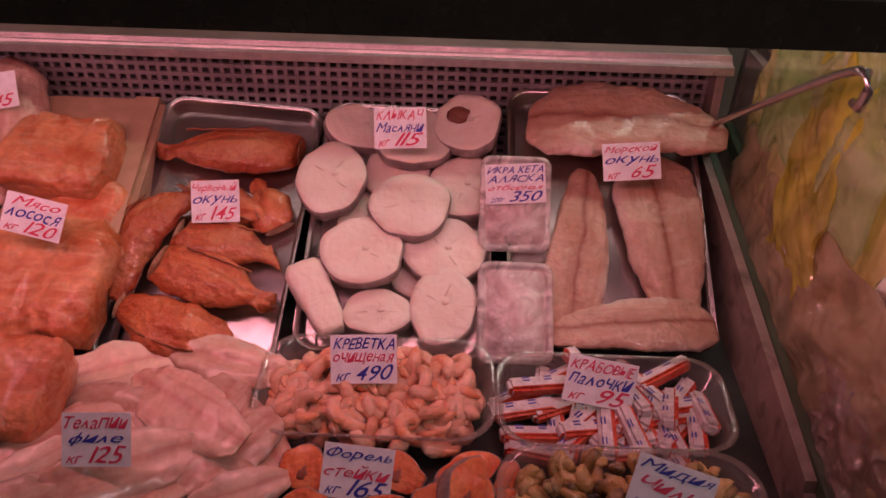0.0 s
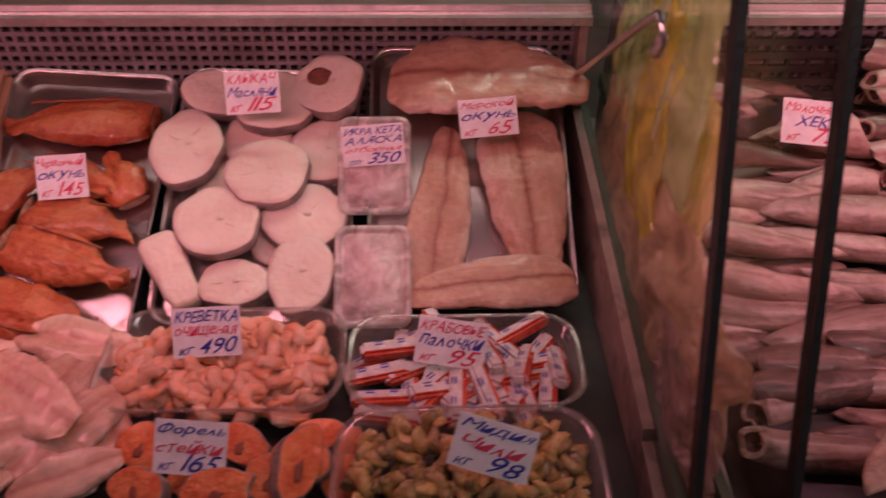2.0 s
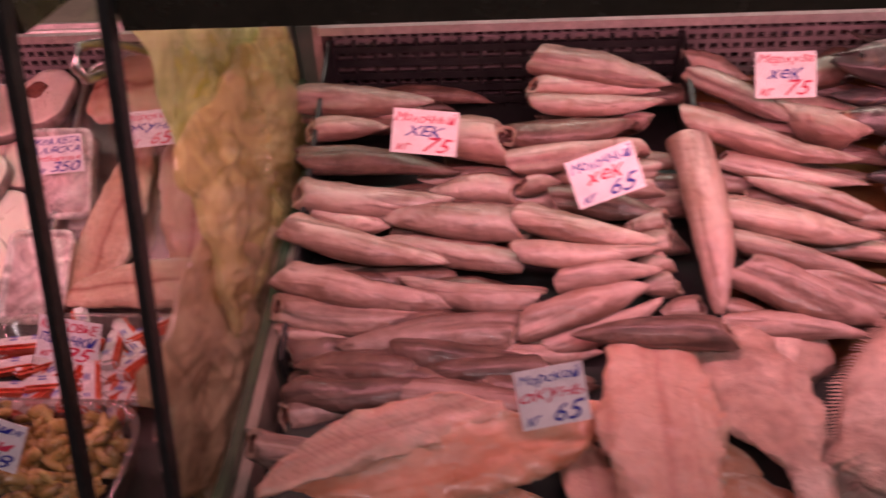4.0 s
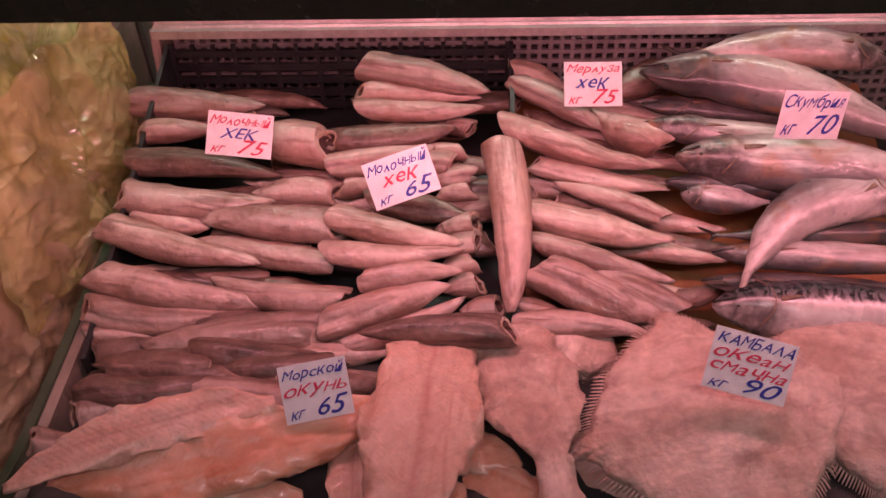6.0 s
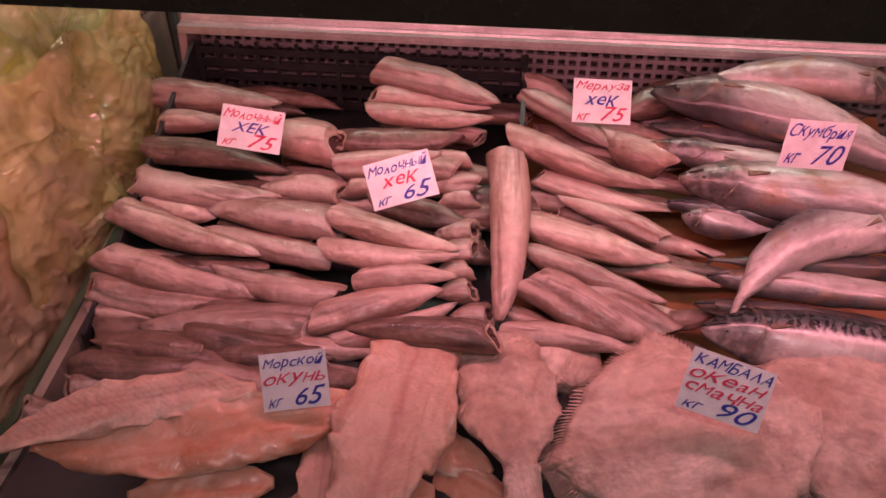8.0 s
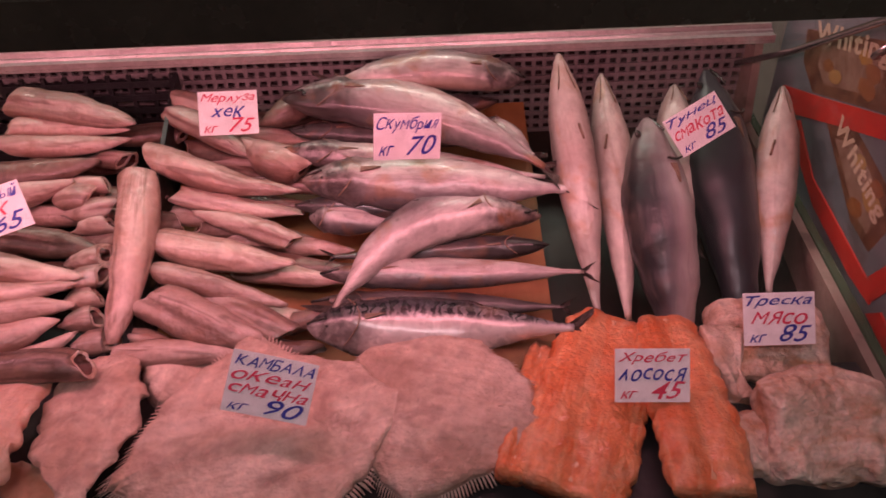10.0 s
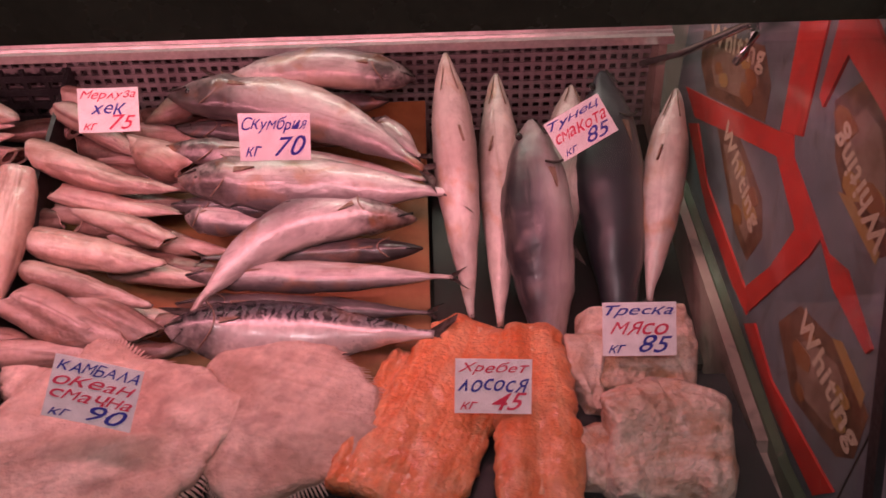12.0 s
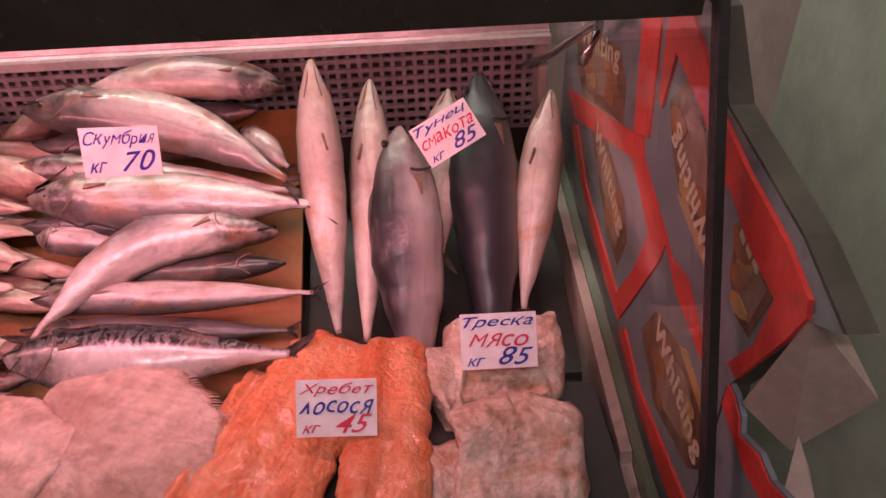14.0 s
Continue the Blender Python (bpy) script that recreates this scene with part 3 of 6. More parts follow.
TONES = [
    mat("pale_fillet", (0.6, 0.33, 0.26), (0.74, 0.5, 0.42), 0.34, 20, 0.4, 90, sss=0.25, axis="Y", coat=0.25, streak=(0.5, 0.24, 0.18, 0.45), ramp=[(0.0, P(0.76, 0.5, 0.38, 0.5)), (0.44, P(0.7, 0.5, 0.43, 0.1)), (0.53, P(0.5, 0.24, 0.2, 0.65)), (0.62, P(0.7, 0.5, 0.43, 0.1)), (1.0, P(0.78, 0.54, 0.4, 0.5))], ribs=(1000, 0.9, 0.025)),
    mat("orange_fillet", (0.66, 0.26, 0.16), (0.76, 0.46, 0.35), 0.3, 11, 0.3, 70, sss=0.25, axis="Y", coat=0.3, streak=(0.6, 0.2, 0.1, 0.5), ramp=[(0.0, P(0.74, 0.54, 0.42, 0.8)), (0.3, P(0.66, 0.3, 0.19, 0.2)), (0.7, P(0.7, 0.42, 0.3, 0.2)), (1.0, P(0.76, 0.6, 0.5, 0.85))], ribs=(1100, 0.9, 0.018)),
    mat("pink_fillet", (0.46, 0.24, 0.16), (0.64, 0.42, 0.32), 0.32, 16, 0.4, 110, sss=0.2, axis="Y", coat=0.3, streak=(0.42, 0.18, 0.13, 0.4), ramp=[(0.0, P(0.66, 0.5, 0.42, 0.7)), (0.12, P(0.6, 0.42, 0.33, 0.4)), (0.42, P(0.5, 0.27, 0.19, 0.1)), (0.52, P(0.27, 0.075, 0.05, 0.95)), (0.6, P(0.48, 0.25, 0.18, 0.3)), (0.8, P(0.56, 0.34, 0.25, 0.1)), (1.0, P(0.72, 0.6, 0.54, 0.85))], ribs=(1100, 0.9, 0.014)),
    mat("tilapia_fillet", (0.66, 0.38, 0.26), (0.82, 0.6, 0.46), 0.28, 9, 0.12, 90, sss=0.2, axis="Y", vary=0.16, coat=0.4, streak=(0.6, 0.26, 0.2, 0.5), ramp=[(0.0, P(0.76, 0.6, 0.52, 0.6)), (0.42, P(0.7, 0.46, 0.4, 0.1)), (0.55, P(0.58, 0.22, 0.19, 0.65)), (0.66, P(0.7, 0.46, 0.4, 0.1)), (1.0, P(0.76, 0.6, 0.52, 0.6))], ribs=(700, 0.9, 0.015)),
]
FLOUNDER = mat("flounder_skin", (0.5, 0.32, 0.26), (0.74, 0.57, 0.5), 0.46, 12, 0.4, 210, sss=0.08, vary=0.1, coat=0.12, fine=0.3, stain=(0.32, 0.18, 0.15, 0.62), streak=(0.44, 0.27, 0.21, 0.4))
FRINGE = mat("flounder_fin", (0.5, 0.34, 0.28), (0.66, 0.48, 0.42), 0.45, 60, 0.4, 200)
STEAK = mat("white_steak_flesh", (0.76, 0.64, 0.55), (0.82, 0.72, 0.64), 0.42, 14, 0.25, 130, sss=0.2, vary=0.04, fine=0.07, stain=(0.62, 0.42, 0.37, 0.35))
STEAK_SKIN = mat("grey_steak_skin", (0.2, 0.15, 0.14), (0.4, 0.32, 0.3), 0.4, 50, 0.3)
VEIN = mat("steak_vein", (0.7, 0.565, 0.485), (0.75, 0.62, 0.54), 0.4, 90)
PERCH = mat("red_perch_skin", (0.42, 0.065, 0.02), (0.64, 0.2, 0.075), 0.32, 20, 0.6, 110, sss=0.12, vary=0.2, coat=0.35, streak=(0.3, 0.04, 0.015, 0.6), stain=(0.72, 0.34, 0.16, 0.5), axis="Y", ramp=[(0.0, P(0.4, 0.06, 0.02, 0.7)), (0.5, P(0.68, 0.24, 0.1, 0.1)), (1.0, P(0.3, 0.06, 0.02, 0.7))])
PERCH_DARK = mat("perch_belly_lining", (0.2, 0.05, 0.02), (0.36, 0.12, 0.05), 0.4, 60, 0.4)
PERCH_CUT = mat("perch_flesh", (0.62, 0.38, 0.26), (0.36, 0.16, 0.08), 0.45, 70, 0.5)
SALMON = mat("salmon_meat", (0.48, 0.1, 0.03), (0.72, 0.28, 0.13), 0.34, 18, 0.55, 70, sss=0.15, vary=0.08, coat=0.3, fine=0.24, streak=(0.74, 0.42, 0.26, 0.4), stain=(0.72, 0.4, 0.25, 0.35))
BONEMEAT = mat("salmon_backbone_meat", (0.64, 0.14, 0.04), (0.8, 0.31, 0.15), 0.34, 18, 0.4, 190, sss=0.12, vary=0.05, coat=0.35, fine=0.26, streak=(0.8, 0.42, 0.24, 0.45), stain=(0.74, 0.42, 0.28, 0.5))
COD = mat("cod_meat", (0.54, 0.34, 0.25), (0.82, 0.67, 0.57), 0.44, 16, 0.7, 100, sss=0.1, coat=0.12, fine=0.3, stain=(0.52, 0.22, 0.09, 0.75), streak=(0.84, 0.72, 0.64, 0.4))
TROUT = mat("trout_flesh", (0.66, 0.12, 0.03), (0.8, 0.27, 0.09), 0.32, 36, 0.4, 140, sss=0.2, vary=0.1, coat=0.35, fine=0.2)
TROUT_SKIN = mat("trout_skin", (0.2, 0.16, 0.14), (0.4, 0.33, 0.3), 0.3, 60, 0.2)
PAPER = mat("brown_wrapping_paper", (0.42, 0.26, 0.165), (0.5, 0.33, 0.215), 0.65, 7, 0.25, 40)
LATERAL = (0, -0.42, 0.907)


def cap(name, w, h, x, material, seed):
    k = 18
    verts = [(x + 0.0015 * noise.noise(Vector((seed, j * 0.9, 2.0))), 0.5 * w * math.cos(2 * math.pi * j / k) * (1 + 0.12 * noise.noise(Vector((seed * 1.3, j, 0.0)))), 0.5 * h * math.sin(2 * math.pi * j / k)) for j in range(k)]
    verts += [(x + 0.003, 0.3 * a, 0.3 * b) for _, a, b in verts]
    faces = [(j, (j + 1) % k, k + (j + 1) % k, k + j) for j in range(k)] + [tuple(range(k, 2 * k))]
    return mesh_of(name, verts, [f[::-1] for f in faces], material, False)


def hake(p, q, w, seed=0, dark=0, slim=0, blunt=0):
    m, length = frame_of(p, q, LATERAL)
    rnd = random.Random(seed * 7 + int(p[0] * 1000))
    if blunt:
        table = [(0, 0.92, 0.8), (0.04, 0.98, 0.9), (0.3, 1, 1), (0.6, 0.86, 0.9), (0.85, 0.55, 0.6), (0.96, 0.3, 0.35), (1, 0.18, 0.2)]
    elif slim:
        table = [(0, 0.78, 0.5), (0.05, 0.92, 0.7), (0.22, 1, 0.95), (0.5, 0.9, 0.86), (0.75, 0.62, 0.58), (0.92, 0.34, 0.3), (1, 0.2, 0.12)]
    else:
        t = rnd.uniform(0.9, 1.1)
        table = [(0, 0.86, 0.7), (0.03, 0.94, 0.84), (0.12, 0.99, 0.95), (0.32, 1.03, 1), (0.55, 0.94 * t, 0.9), (0.76, 0.7 * t, 0.66), (0.92, 0.42 * t, 0.36), (0.98, 0.28 * t, 0.2), (1, 0.18 * t, 0.1)]
    if rnd.random() < 0.5:
        m = m @ pose(0, 0, 0, 180, 0, 0)
    side = rnd.choice((0.9, 2.2, -0.9, -2.2)) + rnd.uniform(-0.3, 0.3)
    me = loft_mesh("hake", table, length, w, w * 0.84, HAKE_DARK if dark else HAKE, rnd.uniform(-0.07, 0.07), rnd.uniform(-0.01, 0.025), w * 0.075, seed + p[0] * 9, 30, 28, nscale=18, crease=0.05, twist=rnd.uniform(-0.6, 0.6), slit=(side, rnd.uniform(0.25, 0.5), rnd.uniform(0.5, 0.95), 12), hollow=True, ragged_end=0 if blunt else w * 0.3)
    ob = thing("hake", "headless frozen hake, dark grey-brown skin with pile shade in it" if dark else "headless pinkish-grey hake lying in a pile", "fish", m, me, "headless hake in the case")
    open_end(ob, me, 28, 0.35 * w, HAKE_CUT, CAVITY, rnd.uniform(0.45, 0.75))
    return ob


def tail_fin(w, x, material, seed=0):
    k = 0.5 * w
    torn = random.Random(seed * 3 + int(w * 9000))
    verts, faces = [], []
    rows = 7
    for i in range(rows):
        f = i / (rows - 1) * 2 - 1
        reach = (0.35 + 0.85 * abs(f) ** 0.8) * torn.uniform(0.7, 1.15)
        for j in range(4):
            s = j / 3
            verts.append((x + s * reach * k * 1.25 - 0.004, f * k * (0.2 + 0.85 * s), 0.0022 * math.sin(i * 2.1 + j) + 0.001 * (1 if j == 0 else 0)))
    n0 = len(verts)
    verts += [(a, b, c - 0.0016) for a, b, c in verts]
    for i in range(rows - 1):
        for j in range(3):
            a = i * 4 + j
            faces += [(a, a + 1, a + 5, a + 4), (n0 + a + 4, n0 + a + 5, n0 + a + 1, n0 + a)]
    for i in range(rows - 1):
        faces += [(i * 4 + 3, n0 + i * 4 + 3, n0 + i * 4 + 7, i * 4 + 7)]
    return mesh_of("tail_fin", verts, faces, material, False)


def ball(name, c, r, material, flat=1.0):
    bm = bmesh.new()
    bmesh.ops.create_uvsphere(bm, u_segments=12, v_segments=8, radius=r)
    for v in bm.verts:
        v.co = Vector((v.co.x, v.co.y, v.co.z * flat)) + Vector(c)
    me = bpy.data.meshes.new(name)
    bm.to_mesh(me)
    bm.free()
    me.materials.append(material)
    me.polygons.foreach_set("use_smooth", [True] * len(me.polygons))
    return me


MACK = [(0, 0.08, 0.1), (0.015, 0.2, 0.22), (0.05, 0.42, 0.46), (0.11, 0.68, 0.72), (0.17, 0.88, 0.92), (0.205, 0.98, 1.0), (0.222, 0.88, 0.88), (0.3, 1, 0.98), (0.44, 1.04, 1), (0.62, 0.92, 0.9), (0.8, 0.55, 0.54), (0.92, 0.2, 0.18), (1, 0.13, 0.1)]


# a pointed snout, the fullest part before the middle
STANDING = [(0, 0.1, 0.12), (0.015, 0.2, 0.22), (0.05, 0.36, 0.38), (0.1, 0.55, 0.56), (0.17, 0.76, 0.78), (0.26, 0.94, 0.95), (0.38, 1.02, 1), (0.52, 0.98, 0.97), (0.68, 0.78, 0.78), (0.84, 0.44, 0.44), (0.95, 0.2, 0.18), (1, 0.13, 0.1)]


def standing_fish(p, q, w, seed=0, lean=0.0):
    """A mackerel set on its tail, belly to the front, with its closed jaws up."""
    m, length = frame_of(p, q, (lean, -0.6, 0.8))
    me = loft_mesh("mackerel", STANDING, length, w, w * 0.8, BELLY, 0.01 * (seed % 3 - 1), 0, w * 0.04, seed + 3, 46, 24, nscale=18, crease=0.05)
    ob = thing("mackerel", "whole mackerel standing nose up with its pale belly showing", "fish", m, me, "whole fish in the case")
    part("tail_fin", tail_fin(w * 0.7, length / 2, FIN, seed), ob)
    for side in (-1, 1):
        line = [(-length / 2 + length * (0.015 + 0.15 * k / 6), side * w * (0.05 + 0.15 * (k / 6) ** 1.3), w * 0.4 * (0.14 + 0.68 * (k / 6) ** 0.8)) for k in range(7)]
        part("jaw_line", tube_mesh("jaw_line", line, 0.0009, SMALL_FIN, 6), ob)
    side = 1 if seed % 2 else -1
    fin = [(-length / 2 + 0.31 * length + 0.004 * k, side * w * (0.13 + 0.015 * k), w * (0.405 - 0.006 * k)) for k in range(6)]
    part("pectoral_fin", tube_mesh("pectoral_fin", fin, 0.0017, SMALL_FIN, 6), ob)
    return ob


def whole_fish(name, label, p, q, w, skin, seed, bend=0.0, arch=0.0, up=LATERAL, hh=0.78, table=MACK):
    m, length = frame_of(p, q, up)
    rnd = random.Random(seed * 5 + int(length * 1000))
    me = loft_mesh(name, table, length, w, w * hh, skin, bend, arch, w * 0.05, seed + 3, 46, 22, nscale=20, crease=0.06, slit=(math.pi / 2 + rnd.uniform(0.5, 0.9), 0.14, 0.55))
    ob = thing(name, label, "fish", m, me, "whole fish in the case")
    def at(s):
        return bend * length * 4 * s * (1 - s), arch * length * 4 * s * (1 - s)
    part("tail_fin", tail_fin(w * 0.7, length / 2, FIN, seed), ob)
    yo, zo = at(0.085)
    part("eye", ball("eye", (-length / 2 + 0.085 * length, yo - (0.05 if up is LATERAL else 0.27) * w, zo + (0.235 if up is LATERAL else 0.1) * w * hh), 0.06 * w, EYE, 0.5), ob)
    mouth = [(-length / 2 + length * 0.075 * k / 4, at(0.04)[0] + w * (0.02 + 0.035 * k / 4), at(0.04)[1] + w * hh * (0.06 + 0.24 * k / 4)) for k in range(5)]
    part("mouth", tube_mesh("mouth", mouth, 0.0016, EYE, 6), ob)
    yo, zo = at(0.2)
    pts = [(-length / 2 + length * (0.205 - 0.055 * (t / 6) ** 2), yo + w * 0.40 * t / 6, zo + w * hh * 0.445 * math.sqrt(max(0.05, 1 - (0.86 * t / 6) ** 2))) for t in (range(-6, 7) if name == "mackerel" else range(-1, 7))]
    if up is LATERAL or name != "mackerel":
        part("gill_slit", tube_mesh("gill_slit", pts, 0.0009 if name == "mackerel" else 0.0016, SMALL_FIN if name == "mackerel" else FIN, 6), ob)
    yo, zo = at(0.26)
    verts = [(-length / 2 + length * (0.225 + 0.075 * a), yo + w * (0.02 + 0.05 * a + 0.045 * b * (1 - a) ** 0.6), zo + w * hh * (0.462 + 0.03 * a)) for a in (0, 0.35, 0.7, 1) for b in (-1, 1)]
    verts += [(x, y, z - 0.004) for x, y, z in verts]
    fc = [(0, 1, 3, 2), (2, 3, 5, 4), (4, 5, 7, 6), (0, 2, 10, 8), (2, 4, 12, 10), (4, 6, 14, 12), (1, 9, 11, 3), (3, 11, 13, 5), (5, 13, 15, 7), (0, 8, 9, 1), (6, 7, 15, 14)]
    part("pectoral_fin", mesh_of("pectoral_fin", verts, fc, SMALL_FIN, False), ob)
    return ob


def mackerel(p, q, w, seed=0, bend=0.0, arch=0.0, striped=0, up=LATERAL, dark=0):
    skin, look_of = (SILVER, "whole silvery pink mackerel with rusty belly stains")
    if striped:
        skin, look_of = STRIPED, "whole mackerel with dark wavy stripes on its back"
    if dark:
        skin, look_of = DARK_MACKEREL, "dark mackerel half buried under other fish"
    return whole_fish("mackerel", look_of, p, q, w, skin, seed, bend, arch, up)


def tuna(p, q, w, seed=0):
    return whole_fish("small_tuna", "plump small tuna standing nose up, dark back" if seed > 1 else "plump silver small tuna standing nose up", p, q, w, DARK_TUNA if seed > 1 else TUNA, seed, 0, 0, (0.45, -0.6, 0.7), 0.85, STANDING)


def fillet(p, q, w, seed=0, tone=0, bend=0.0, flat=0):
    m, length = frame_of(p, q, LATERAL)
    rnd = random.Random(seed * 13 + tone)
    if flat:
        table = [(0, 0.72, 0.6), (0.05, 0.8, 0.9), (0.3, 0.9, 1), (0.5, 1.08, 1), (0.58, 1.02, 1), (0.8, 0.74, 0.9), (0.96, 0.66, 0.8), (1, 0.5, 0.5)]
    elif tone == 2:
        table = [(0, 0.2, 0.4), (0.05, 0.42, 0.6), (0.2, 0.66, 0.85), (0.45, 0.88, 1), (0.7, 1, 1), (0.88, 0.86, 0.9), (0.97, 0.6, 0.6), (1, 0.4, 0.3)]
    else:
        table = [(0, 0.16, 0.4), (0.12, 0.55, 0.8), (0.35, 0.95, 1), (0.6, 1, 1), (0.85, 0.75, 0.8), (1, 0.25, 0.4)]
    if tone == 3:
        m = m @ pose(0, 0, 0, rnd.uniform(-16, 16), rnd.uniform(-8, 8), 0)
        table = [(0, 0.14, 0.3), (0.07, 0.4, 0.7), (0.2, 0.78, 1), (0.42, 1, 1), (0.64, 0.94, 1), (0.84, 0.72, 0.9), (0.95, 0.52, 0.6), (1, 0.36, 0.3)]
        length, w = length * 1.16, w * 1.06
    thick = min(0.016 if tone == 3 else 0.024, w * 0.26)
    me = loft_mesh("fillet", table, length, w, thick, TONES[tone], bend, rnd.uniform(0.0, 0.02), w * (0.035 if tone >= 2 or flat else 0.05), seed * 3 + tone, 48, 30, 0.8, groove=0.09 if tone == 2 else 0.2, curl=rnd.uniform(-0.06, 0.03), nscale=30, ruffle=thick * (0.2 if tone == 2 else 0.5 if tone == 3 else 1.0))
    names = ("pale skinless fillet of sea perch, ragged edges", "orange perch fillet hanging over the front pile", "pinkish sea perch fillet with red midline on a tray", "pale pink tilapia fillet in a loose pile")
    return thing("fish_fillet", names[tone], "fish fillet", m, me, "fillets")


def flounder(p, q, w, seed=0, slim=0):
    m, length = frame_of(p, q, LATERAL)
    table = [(0, 0.5, 0.5), (0.1, 0.8, 0.9), (0.3, 1, 1), (0.52, 0.92, 0.9), (0.66, 0.5, 0.8), (0.76, 0.3, 0.7), (1, 0.4, 0.4)]
    me = loft_mesh("flounder", table, length, w, 0.018, FLOUNDER, 0, 0.01, 0.005, seed, 60, 30, 0.85, nscale=35, ruffle=0.016)
    return thing("flounder", "small pale flounder draped over the front pile", "fish", m, me, "flounders")


def pile_pose(c, tilt=0.0, spin=0.0):
    m = Matrix.Translation(c) @ Euler((math.radians(25), 0, 0)).to_matrix().to_4x4()
    return m @ Euler((0, tilt, 0)).to_matrix().to_4x4() @ Euler((0, 0, math.radians(spin))).to_matrix().to_4x4()


def flounder_flat(c, rx, ry, seed=0, spin=0):
    def outline(t):
        u, v = math.cos(t), math.sin(t)
        r = 1.17 + 0.14 * noise.noise(Vector((u * 2.2 + seed, v * 2.2, 0))) + 0.06 * noise.noise(Vector((u * 9 + seed, v * 9, 0))) + 0.025 * noise.noise(Vector((u * 30 + seed, v * 30, 0)))
        return rx * math.copysign(abs(u) ** 1.5, u) * r, ry * math.copysign(abs(v) ** 1.5, v) * r
    m = Matrix.Translation(c) @ pose(0, 0, 0, 12, 0, spin)
    ob = thing("flounder", "large pale pink flounder lying flat on the front pile", "fish", m, sheet_mesh("flounder", outline, 0.016, FLOUNDER, 0.5, 0.006, seed, 14, 26, 0.0, 160), "flounders")
    # fringe of fin rays: single tapering teeth
    verts, faces = [], []
    k = 230
    for j in range(k):
        t = 2 * math.pi * j / k
        reach = 1.1 + 0.035 * noise.noise(Vector((t * 2, seed, 0))) + 0.012 * noise.noise(Vector((j * 3.7, seed, 1)))
        sag = -0.010 - 0.006 * noise.noise(Vector((t * 3, seed, 2)))
        for f, d, z in ((0.95, 0.36, 0.001), (1.03, 0.3, -0.003), (reach, 0.1, sag)):
            for e in (-d, d):
                x, y = outline(t + e * 2 * math.pi / k)
                verts.append((x * f, y * f, z))
        o = 6 * j
        faces += [(o, o + 1, o + 3, o + 2), (o + 2, o + 3, o + 5, o + 4)]
    part("fin_fringe", mesh_of("fin_fringe", verts, faces, FRINGE, False), ob)
    return ob


def ragged(rx, ry, seed, amount=0.06, lobe=0.0):
    def outline(t):
        r = 1 + amount * noise.noise(Vector((math.cos(t) * 1.6 + seed * 3.3, math.sin(t) * 1.6, seed))) + lobe * math.cos(2 * t + seed)
        return rx * math.cos(t) * r, ry * math.sin(t) * r
    return outline


def steak_mesh(name, outline, thick, flesh, skin, seed, rough, rim=3, rings=7):
    me = sheet_mesh(name, outline, thick, flesh, 0.06, rough, seed, rings, 45)
    me.materials.append(skin)
    for poly in me.polygons:
        if poly.index < 44 * rim:
            poly.material_index = 1
    return me


def steak(c, rx, ry, seed=0, tilt=0.0, hole=0):
    m = pile_pose(c, tilt)
    ob = thing("fish_steak", "round white butterfish steak with grey skin rim", "fish steak", m, steak_mesh("fish_steak", ragged(rx * 1.03, ry * 1.08, seed, 0.11), 0.019, STEAK, STEAK_SKIN, seed, 0.0022), "white fish steaks")
    if hole:
        part("belly_hollow", sheet_mesh("belly_hollow", ragged(rx * 0.34, ry * 0.32, 3, 0.2), 0.006, mat("dark_hollow", (0.16, 0.05, 0.035), (0.28, 0.1, 0.07), 0.4, 60, 0.4), 0.1, 0, 1, 4), ob, pose(-rx * 0.28, ry * 0.22, 0.0095))
    rnd = random.Random(seed)
    for k in range(4):
        a = 0.6 + seed + k * math.pi / 2 + rnd.uniform(-0.25, 0.25)
        part("vein", sheet_mesh("vein", ragged(0.2 * min(rx, ry), 0.0008, seed + k, 0.2), 0.002, VEIN, 0.2, 0, k, 2), ob, pose(0.42 * rx * math.cos(a), 0.42 * ry * math.sin(a), 0.0098, 0, 0, math.degrees(a)))
    part("bone", sheet_mesh("bone", ragged(0.0045, 0.0035, seed + 9, 0.2), 0.002, VEIN, 0.2, 0, 8, 2), ob, pose(0.1 * rx, 0.05 * ry, 0.0108))
    return ob


def wedge(p, q, w):
    m, length = frame_of(p, q, LATERAL)
    me = loft_mesh("steak_wedge", [(0, 0.75, 0.7), (0.06, 0.9, 0.95), (0.8, 0.75, 0.95), (1, 0.6, 0.7)], length, w, 0.035, STEAK, 0, 0, 0.003, 5, 14, 20, 0.45)
    return thing("fish_chunk", "white wedge-shaped chunk of butterfish", "fish chunk", m, me)


